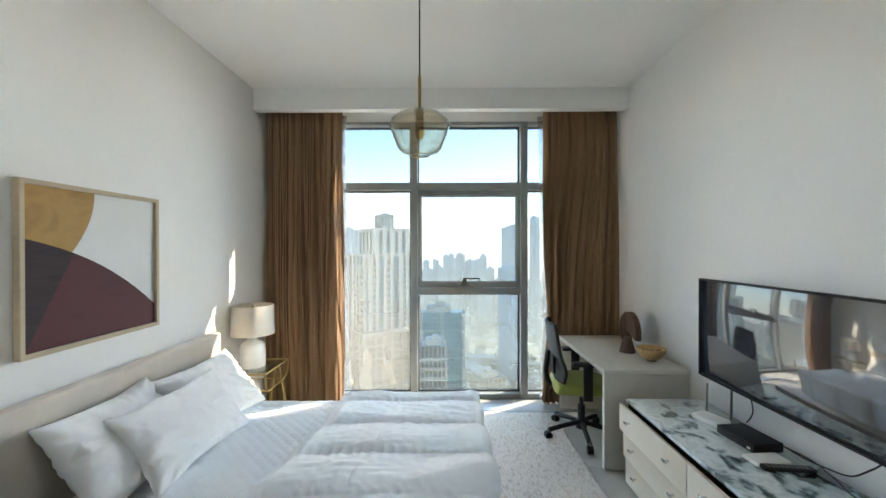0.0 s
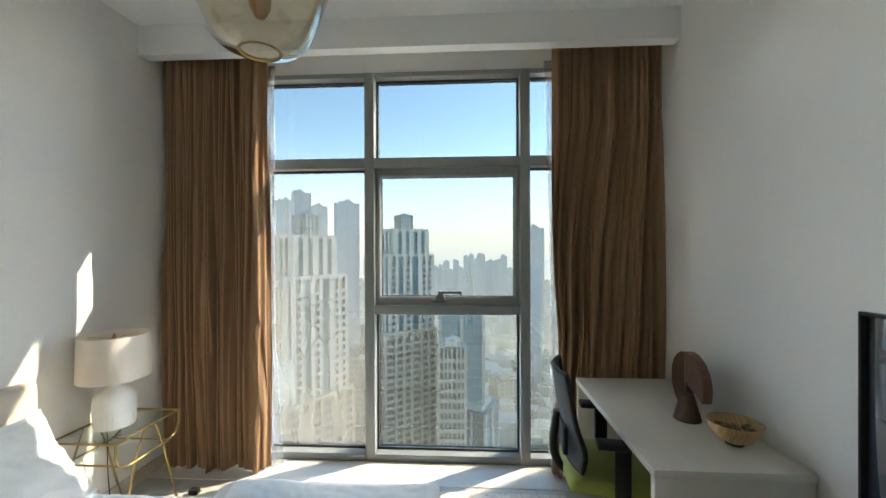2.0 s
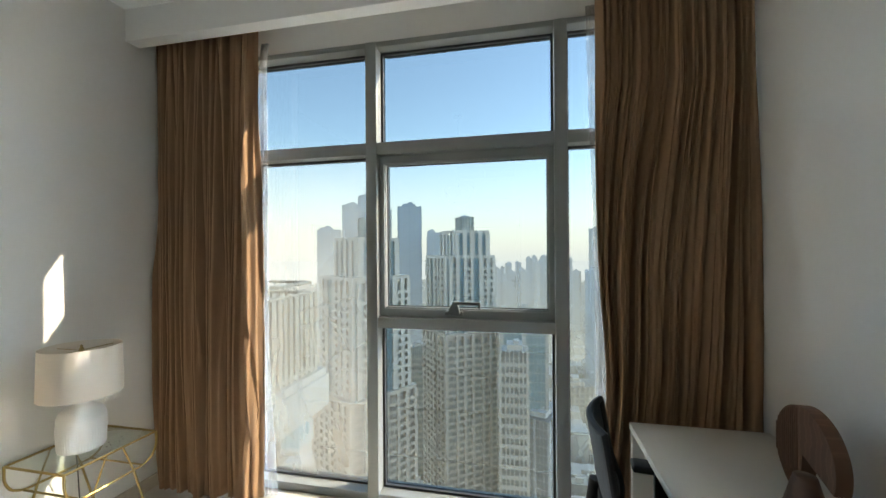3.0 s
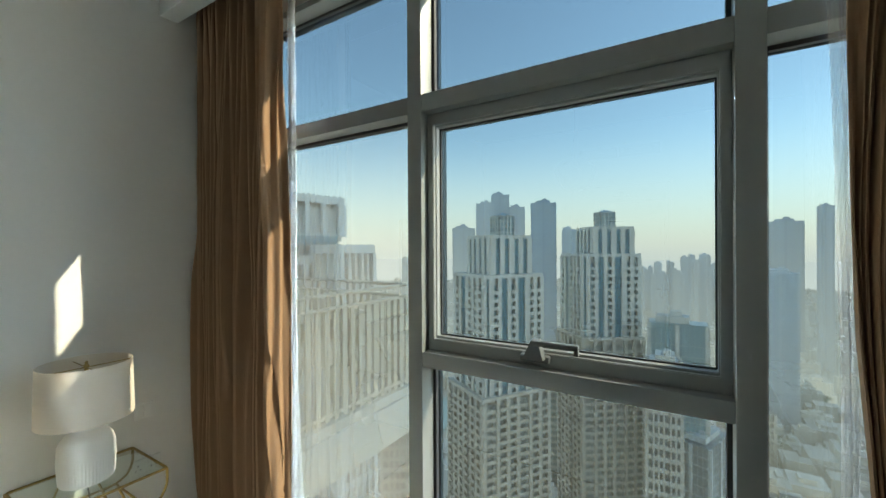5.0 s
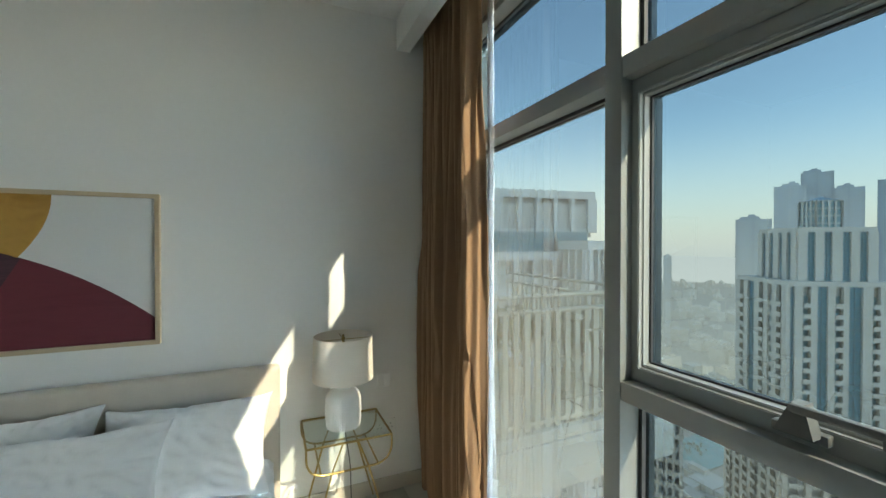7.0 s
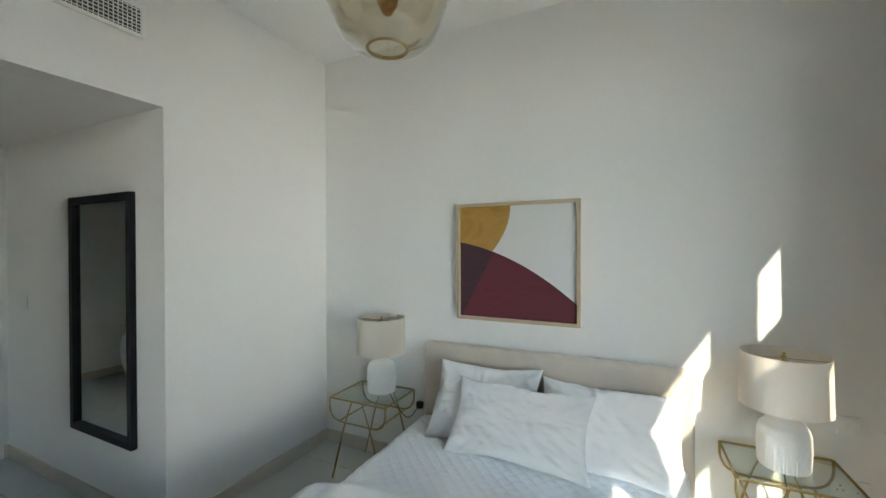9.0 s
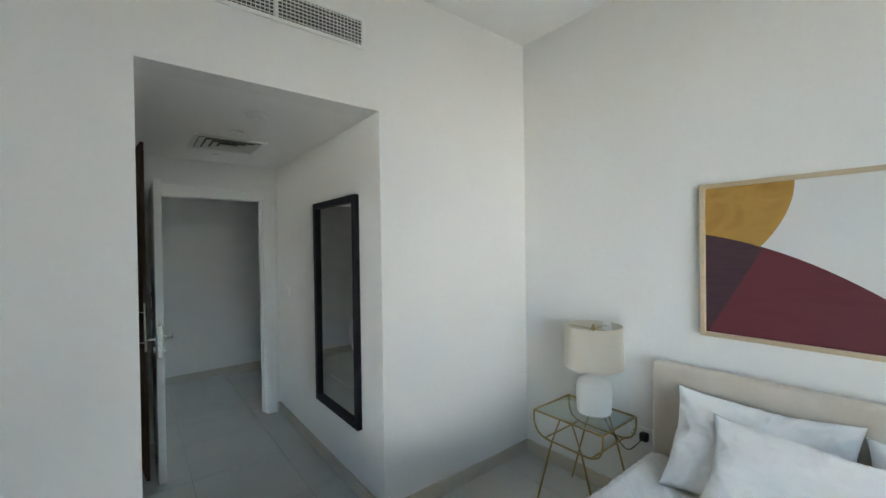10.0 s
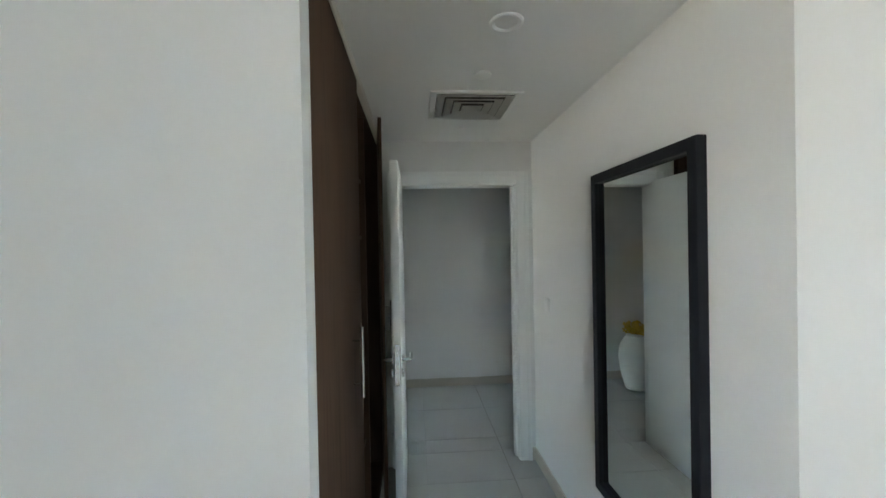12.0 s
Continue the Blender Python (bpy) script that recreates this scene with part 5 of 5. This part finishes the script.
def block(t, cx, w, d, z0, z1, cols, side_cols, storey, wall, glz, yfront=0.0):
    """One box-shaped block of a tower with fronts on three sides, as parts of t."""
    x0 = cx - w / 2
    part("core", box(bmesh.new(), x0 + 1.3, x0 + w - 1.3, yfront + 1.3, yfront + d - 0.2, z0, z1 - 0.3), wall, t, smooth=False)
    roof = box(bmesh.new(), x0, x0 + w, yfront, yfront + d, z1 - 0.4, z1 + 0.9)
    part("roof", roof, wall, t, smooth=False)
    for a, width, off in ((0, w, None), (90, d, 1), (-90, d, -1)):
        cc = scaled(cols if off is None else side_cols, width)
        so, gl, sl = facade(cc, -width / 2, 0, z0, z1 - 0.4, storey)
        if off is None:
            m = Matrix.Translation((cx, yfront, 0))
        else:
            m = Matrix.Translation((cx + off * w / 2, yfront + d / 2, 0)) @ Matrix.Rotation(radians(a), 4, "Z")
        tagged(part("facade_wall", boxes(so), wall, t, smooth=False, at=m), kind="stuff")
        tagged(part("window_glass", boxes(gl), glz, t, "blue-green glazing in rows of storeys", smooth=False, at=m), kind="stuff")
        if sl:
            tagged(part("glazing_bars", boxes(sl), M_ALU, t, smooth=False, at=m), kind="stuff")


def crown(t, cx, cy, w, z0, z1):
    part("crown_glass", box(bmesh.new(), cx - w / 2, cx + w / 2, cy - w / 2, cy + w / 2, z0, z1 - w * 0.22), M_TGLASS, t, "glazed crown", smooth=False)
    bars = []
    for k in range(5):
        x = -w / 2 + w * k / 4
        for a, b in ((x, -w / 2), (x, w / 2), (-w / 2, x), (w / 2, x)):
            bars.append((cx + a - 0.25, cx + a + 0.25, cy + b - 0.25, cy + b + 0.25, z0, z1 - w * 0.22))
    for k in range(4):
        z = z0 + (z1 - w * 0.22 - z0) * (k + 1) / 4
        bars.append((cx - w / 2 - 0.15, cx + w / 2 + 0.15, cy - w / 2 - 0.15, cy + w / 2 + 0.15, z - 0.2, z + 0.2))
    part("crown_bars", boxes(bars), M_STONE, t, smooth=False)
    bm = bmesh.new()
    base = [bm.verts.new((cx + a * w * 0.55, cy + b * w * 0.55, z1 - w * 0.22)) for a, b in ((-1, -1), (1, -1), (1, 1), (-1, 1))]
    tip = bm.verts.new((cx, cy, z1))
    for i in range(4):
        bm.faces.new((base[i], base[(i + 1) % 4], tip))
    bm.faces.new(base[::-1])
    part("crown_roof", bm, M_TGLASS, t, smooth=False)


COLS = [(1.4, "g"), (1.9, "s"), (1.8, "b"), (1.5, "s"), (2.4, "g"), (1.6, "s"), (1.8, "b"), (1.3, "s"), (3.0, "g"), (2.2, "s"), (1.6, "b"), (1.6, "s"), (1.6, "b"), (1.5, "s")]
SIDE = [(1.8, "s"), (1.7, "b"), (1.6, "s"), (2.6, "g"), (1.8, "s"), (1.7, "b"), (1.5, "s"), (1.5, "w"), (1.5, "s"), (1.7, "b"), (1.6, "s")]
TOPC = [(2.4, "s"), (2.0, "g"), (2.2, "s"), (2.0, "g"), (2.6, "s"), (2.0, "g"), (2.2, "s"), (2.0, "g"), (2.4, "s")]
PODC = [(1.2, "s"), (2.4, "b"), (1.2, "w"), (1.2, "s"), (2.4, "b"), (1.4, "s"), (2.4, "b"), (1.4, "s"), (2.4, "b"), (1.2, "w"), (1.2, "s"), (2.4, "b"), (1.4, "s"), (2.4, "b"), (1.2, "s")]


def tower(az, el_sh, el_top, el_crown, dist, turn, pod_el, label, wide=1.16, shift=0.0):
    m, w = site(*az, dist, turn)
    w /= math.cos(radians(turn)) + 0.9 * abs(math.sin(radians(turn)))
    m = m @ Matrix.Translation((0, -w * 0.45, 0))
    t = thing("residential_tower", m, label, "tower", "stepped towers")
    zs, zt, zc, zp = (elev(dist, e) for e in (el_sh, el_top, el_crown, pod_el))
    d = w * 0.9
    block(t, 0, w, d, zp, zs, COLS, SIDE, 2.9, M_STONE, M_TGLASS)
    block(t, shift, w * 0.72, d * 0.7, zs, zt, TOPC, TOPC, 8.5, M_STONE, M_TGLASS, d * 0.1)
    block(t, 0, w * wide, d * 1.15, GZ, zp, PODC, PODC, 3.0, M_STONE2, M_TDARK, -w * 0.05)
    crown(t, shift * 0.5, d * 0.35, w * 0.24, zt, zc)
    return t, w, d


tower((-29.9, -17.3), -3.9, 1.4, 4.9, 158, 34, -19.0, "pale stepped apartment tower with balconies and glazed crown")
tower((-14.9, -4.9), -1.1, 2.4, 4.95, 188, 27, -11.5, "pale stepped apartment tower with a glass drum on top", 1.08, 2.0)


def plain_tower(az0, az1, dist, el, label, wall, glz, storey=4.0, depth=0.9, turn=0.0, base=GZ, cols=None, group="distant towers"):
    m, w = site(az0, az1, dist, turn)
    t = thing("distant_tower", m, label, "tower", group)
    z = elev(dist, el)
    bar = cols or [(w * 0.06, "s"), (w * 0.4, "g"), (w * 0.08, "s"), (w * 0.4, "g"), (w * 0.06, "s")]
    d = w * depth
    part("core", box(bmesh.new(), -w / 2 + 0.7, w / 2 - 0.7, 0.7, d, base, z), glz, t, smooth=False)
    px = 0.1 * w * math.sin(az0 * 7.0)
    part("roof_plant", boxes([(px - w * 0.34, px + w * 0.22, d * 0.15, d * 0.85, z, z + 0.05 * w + 1.5), (px - w * 0.1, px + w * 0.1, d * 0.3, d * 0.6, z, z + 0.12 * w + 2.0)]), wall, t, smooth=False)
    for a, width, off in ((0, w, None), (90, d, 1), (-90, d, -1)):
        so, gl, sl = facade(scaled(bar, width), -width / 2, 0, base, z, storey)
        mm = Matrix.Translation((0, 0, 0)) if off is None else Matrix.Translation((off * w / 2, d / 2, 0)) @ Matrix.Rotation(radians(a), 4, "Z")
        tagged(part("facade_wall", boxes(so + sl), wall, t, smooth=False, at=mm), kind="stuff")
        tagged(part("window_glass", boxes(gl), glz, t, smooth=False, at=mm), kind="stuff")
    return t


# Far towers: part of the haze is painted into their pale colours.
plain_tower(-18.8, -15.4, 420, 6.3, "tall dark blue-grey glass office tower", M_FARGREY, M_HAZEBLUE, 5)
plain_tower(-30.0, -26.8, 520, 2.9, "blue-grey glass tower with haze painted into its colour", M_FARGREY, M_HAZEBLUE, 5)
plain_tower(-26.6, -24.0, 560, 6.4, "pale blue glass tower with a stepped top", M_HAZEPALE, M_HAZEBLUE, 8)
plain_tower(-24.4, -21.9, 570, 7.6, "tall blue glass tower with a narrow top", M_FARGREY, M_HAZEBLUE, 5)
plain_tower(-21.9, -19.7, 560, 5.8, "blue-grey glass tower with haze painted into its colour", M_FARGREY, M_HAZEBLUE, 5)
plain_tower(-14.6, -12.7, 400, 2.5, "pale grey residential tower behind others", M_HAZEPALE, M_HAZEBLUE, 6)
plain_tower(8.1, 11.1, 620, 2.75, "broad blue-grey glass tower with haze painted in", M_FARGREY, M_HAZEBLUE, 5)
plain_tower(12.1, 13.4, 600, 4.2, "slim blue glass tower with a pointed top", M_FARGREY, M_HAZEBLUE, 5)
plain_tower(7.6, 10.7, 380, -3.0, "grey glass office block", M_HAZEPALE, M_HAZEBLUE, 5)
plain_tower(15.5, 18.0, 520, 1.0, "blue-grey glass tower with haze painted into its colour", M_FARGREY, M_HAZEBLUE, 5)
plain_tower(-4.0, 2.6, 170, -9.6, "low office block with pale teal glazing", M_STONE, M_FARTEAL, 4, 0.5)
plain_tower(-40.5, -35.2, 120, -20.4, "sand-coloured apartment block with balconies", M_STONE2, M_TDARK, 3.3, 0.8, cols=PODC)
plain_tower(-4.2, -0.2, 128, -14.5, "narrow pale apartment tower with balconies", M_STONE, M_TDARK, 3.3, 1.0, cols=PODC)
plain_tower(-17.0, -15.0, 222, -14.0, "pale apartment tower behind the stepped towers", M_STONE, M_TGLASS, 3.4, 1.0, cols=PODC)
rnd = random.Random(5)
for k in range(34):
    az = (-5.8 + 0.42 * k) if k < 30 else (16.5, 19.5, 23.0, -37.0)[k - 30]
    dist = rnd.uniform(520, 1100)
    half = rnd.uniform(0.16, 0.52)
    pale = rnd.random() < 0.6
    plain_tower(az - half, az + half, dist, rnd.choice((-3.4, -2.8, -2.2, -1.7, -1.3)) + rnd.uniform(-0.3, 0.3), "distant residential tower painted pale for the haze", M_HAZEPALE if pale else M_HAZEBLUE, M_HAZEBLUE, 8, rnd.uniform(0.5, 1.2), rnd.uniform(-25, 40))

plain_tower(-1.5, 2.8, 165, -23.0, "low white building with a long roof", M_WHITEB, M_TDARK, 3.5, 1.6, turn=-20)
plain_tower(4.5, 9.0, 300, -18.5, "sand-coloured low apartment block", M_STONE2, M_TDARK, 3.5, 0.8, turn=25, cols=PODC)

# the white hotel block beside the balcony
m, w = site(-60.5, -43.5, 62, 30)
t = thing("hotel_block", m, "white stepped hotel block with framed top windows", "building")
z1, z2 = elev(62, 7.4), elev(62, 1.9)
HOT = [(1.6, "s"), (2.6, "w"), (0.7, "s"), (2.6, "w"), (0.7, "s"), (2.6, "w"), (0.7, "s"), (2.6, "w"), (0.7, "s"), (2.6, "w"), (1.6, "s")]
block(t, 2.6, w * 1.0, 14, z2, z1, HOT, HOT, 5.5, M_WHITEB, M_PALEGL, 4.0)
block(t, 0, w * 1.0, 18, GZ, z2 - 4.0, HOT, HOT, 3.5, M_WHITEB, M_PALEGL, 0.0)
part("glass_band", box(bmesh.new(), -w * 0.48, w * 0.48, 2.0, 16, z2 - 4.0, z2), M_TGLASS, t, "glass band below the top storey", smooth=False)
for k in range(4):
    part("sign_bar", box(bmesh.new(), 1.0 + k * 1.9, 2.3 + k * 1.9, 1.7, 2.0, z2 - 2.9, z2 - 1.2), M_TDARK, t, "plain dark sign shapes", smooth=False)
block(t, w * 0.36, w * 0.36, 10, GZ, elev(58, -0.3), HOT, HOT, 3.5, M_WHITEB, M_PALEGL, -6.0)

# lowrise quarter, roads and water
rows = []
for k in range(1500):
    az, dist = radians(rnd.uniform(-48, 30)), 190 + 1500 * rnd.random() ** 1.6
    x, y = EYE.x + dist * math.sin(az), EYE.y + dist * math.cos(az)
    a, b, h = rnd.uniform(6, 22), rnd.uniform(6, 22), rnd.uniform(5, 17)
    if abs(x + 170) < 34 and abs(y - 262) < 70:
        continue
    rows.append((x - a / 2, x + a / 2, y - b / 2, y + b / 2, GZ, GZ + h))
    if rnd.random() < 0.6:
        rows.append((x - a / 4, x + a / 5, y - b / 4, y + b / 6, GZ + h, GZ + h + 2.5))
solo("lowrise_houses", boxes(rows), M_LOWRISE, "crowded sand-coloured low houses of the city quarter", "houses", smooth=False, kind="stuff")
rows = []
for k in range(60):
    az, dist = radians(rnd.uniform(-5, 6)), rnd.uniform(230, 420)
    x, y = EYE.x + dist * math.sin(az), EYE.y + dist * math.cos(az)
    rows.append((x - 9, x + 9, y - 7, y + 7, GZ, GZ + rnd.uniform(14, 34)))
solo("apartment_blocks", boxes(rows), M_STONE, "pale mid-rise apartment blocks in a row", "buildings", smooth=False, kind="stuff")


def strip(pts, w, z):
    bm = bmesh.new()
    prev = None
    for i, p in enumerate(pts):
        p = Vector(p)
        q = Vector(pts[min(i + 1, len(pts) - 1)]) - Vector(pts[max(i - 1, 0)])
        n = Vector((-q.y, q.x)).normalized() * w / 2
        cur = (bm.verts.new((p.x + n.x, p.y + n.y, z)), bm.verts.new((p.x - n.x, p.y - n.y, z)))
        if prev:
            bm.faces.new((prev[0], prev[1], cur[1], cur[0]))
        prev = cur
    bmesh.ops.solidify(bm, geom=bm.faces[:], thickness=0.5)
    return bm


structure("road", strip([(2 + 0.02 * s * s * 0.5 + s, 180 + 9.0 * s) for s in range(0, 45)], 22, GZ + 0.6), M_ROAD, "wide grey city road seen from above", "road")
structure("road", strip([(-260 + 14 * s, 430 + 30 * math.sin(s * 0.2)) for s in range(0, 50)], 18, GZ + 0.7), M_ROAD, "grey cross road through the city", "road")
pm, pw = site(-34.5, -30.5, 318)
structure("water", box(bmesh.new(), pm.translation.x - 14, pm.translation.x + 18, pm.translation.y - 60, pm.translation.y + 40, GZ + 0.4, GZ + 1.2), M_POOL, "turquoise lake between the towers", "water")

# ---- neighbouring balcony ----
balc = thing("balcony", (0, 0, 0), "cream balcony of the next flat with beige upright bars", "balcony")
QX0, QX1, QY0, QY1 = -4.2, -1.40, 4.76, 7.12
part("slab", rbox(QX0, QX1, QY0, QY1, -0.60, -0.16, 0.01), M_BALC, balc, "cream balcony slab edge")
part("kerb", rbox(QX1 - 0.16, QX1 - 0.03, QY0, QY1 - 0.03, -0.16, -0.06, 0.006), M_BALC, balc)
part("kerb", rbox(QX0, QX1 - 0.16, QY1 - 0.16, QY1 - 0.03, -0.16, -0.06, 0.006), M_BALC, balc)
for z in (1.02, 1.16):
    part("rail", tube(rounded([(-1.5, QY0, z), (-1.5, 6.83, z), (QX0, 6.83, z)], 0.03), 0.022, 10), M_RAIL, balc)
part("bottom_rail", rbox(-1.515, -1.485, QY0, 6.83, -0.02, 0.02, 0.003), M_RAIL, balc)
bar_mesh = as_mesh(rbox(-0.012, 0.012, -0.03, 0.03, -0.06, 1.02, 0.002, 1), "bar", False)
bar_mesh.materials.append(M_RAIL)
for k in range(19):
    b = part("bar", bar_mesh, None, balc, smooth=False, at=(-1.5, QY0 + 0.1 + 0.115 * k, 0))
for k in range(20):
    b = part("bar", bar_mesh, None, balc, smooth=False, at=pose(-1.62 - 0.125 * k, 6.83, 0, 0, 0, 90))
structure("wall_facade", box(bmesh.new(), -6.0, XL - T, 4.5, 4.76, -12, 6), M_BALC, "cream outer wall of the building", "wall")


# ---- greenery and cars far below ----
def leaf_cloud(bm, cx, cy, cz, r, n, size, rg):
    """A loose crown of small leaves round a centre."""
    for _ in range(n):
        d = Vector((rg.gauss(0, 1), rg.gauss(0, 1), rg.gauss(0, 0.7)))
        d = d.normalized() * r * rg.random() ** 0.4
        q = Euler((rg.uniform(0, 6.3), rg.uniform(0, 6.3), rg.uniform(0, 6.3))).to_matrix()
        c = Vector((cx, cy, cz)) + d
        bm.faces.new([bm.verts.new(c + q @ Vector(p)) for p in ((-size, 0, 0), (0, -size * 0.4, 0), (size, 0, 0), (0, size * 0.4, 0))])


bm = bmesh.new()
rg = random.Random(21)
for k in range(170):
    az, dist = radians(rg.choice((rg.uniform(-44, -33), rg.uniform(-6, 14)))), rg.uniform(200, 480)
    x, y = EYE.x + dist * math.sin(az), EYE.y + dist * math.cos(az)
    leaf_cloud(bm, x, y, GZ + 6, rg.uniform(2.5, 4.5), 26, 1.3, rg)
solo("city_trees", bm, M_LEAF, "dusty green trees between the city blocks", "trees", smooth=False, kind="stuff")
rows = []
for s_ in range(0, 44):
    for lane in (-7.5, -3.5, 3.5, 7.5):
        if rg.random() < 0.45:
            x, y = 2 + 0.01 * s_ * s_ + s_ + lane, 180 + 9.0 * s_ + rg.uniform(-3, 3)
            rows += [(x - 0.9, x + 0.9, y - 2.2, y + 2.2, GZ + 0.9, GZ + 1.7), (x - 0.8, x + 0.8, y - 1.2, y + 1.0, GZ + 1.7, GZ + 2.3)]
solo("road_traffic", boxes(rows), mat("car_paint", (0.5, 0.5, 0.5), 0.3, island=2.5, var=0.35), "small cars standing on the wide road", "cars", smooth=False, kind="stuff")

# plants on the neighbouring balcony
for px, py in ((-2.3, 5.2), (-2.6, 5.9), (-2.2, 6.4)):
    pot = thing("potted_plant", (px, py, -0.16), "dry leafy plant in a beige pot on the balcony", "potted plant", "balcony plants")
    part("pot", lathe([(0, 0), (0.15, 0), (0.20, 0.34), (0.21, 0.36), (0.19, 0.36), (0.17, 0.30), (0, 0.30)], 28), M_RAIL, pot)
    part("trunk", tube([(0, 0, 0.28), (0.02, 0.01, 0.55), (0.0, 0.03, 0.8)], 0.015, 8), M_STEM, pot)
    bm = bmesh.new()
    leaf_cloud(bm, 0, 0, 0.78, 0.30, 260, 0.06, rg)
    tagged(part("crown", bm, M_LEAF, pot, "small dusty leaves", smooth=False), kind="stuff")

# ---- floor tiles ----
tile_cache = {}


def tile(x0, x1, y0, y1):
    w, d = round(x1 - x0, 3), round(y1 - y0, 3)
    if w < 0.03 or d < 0.03:
        return
    if (w, d) not in tile_cache:
        me = as_mesh(rbox(-w / 2, w / 2, -d / 2, d / 2, -0.008, 0.0, 0.0012, 1), "tile", False)
        me.materials.append(M_TILE)
        tile_cache[(w, d)] = me
    part("tile", tile_cache[(w, d)], None, floor, smooth=False, at=((x0 + x1) / 2, (y0 + y1) / 2, 0))


def tiled(x0, x1, y0, y1, ox, oy, s=0.6, g=0.0014):
    i0, j0 = math.floor((x0 - ox) / s), math.floor((y0 - oy) / s)
    for i in range(i0, math.ceil((x1 - ox) / s)):
        for j in range(j0, math.ceil((y1 - oy) / s)):
            tile(max(x0, ox + i * s) + g, min(x1, ox + (i + 1) * s) - g, max(y0, oy + j * s) + g, min(y1, oy + (j + 1) * s) - g)


tiled(XL, XR, YB, 4.02, 0.40, 0.05)
tiled(HX0, HX1 + 0.66, HY - 0.16, YB, 0.40, 0.05)
tiled(-1.6, 3.54, CY, HY - 0.16, 0.40, 0.05)
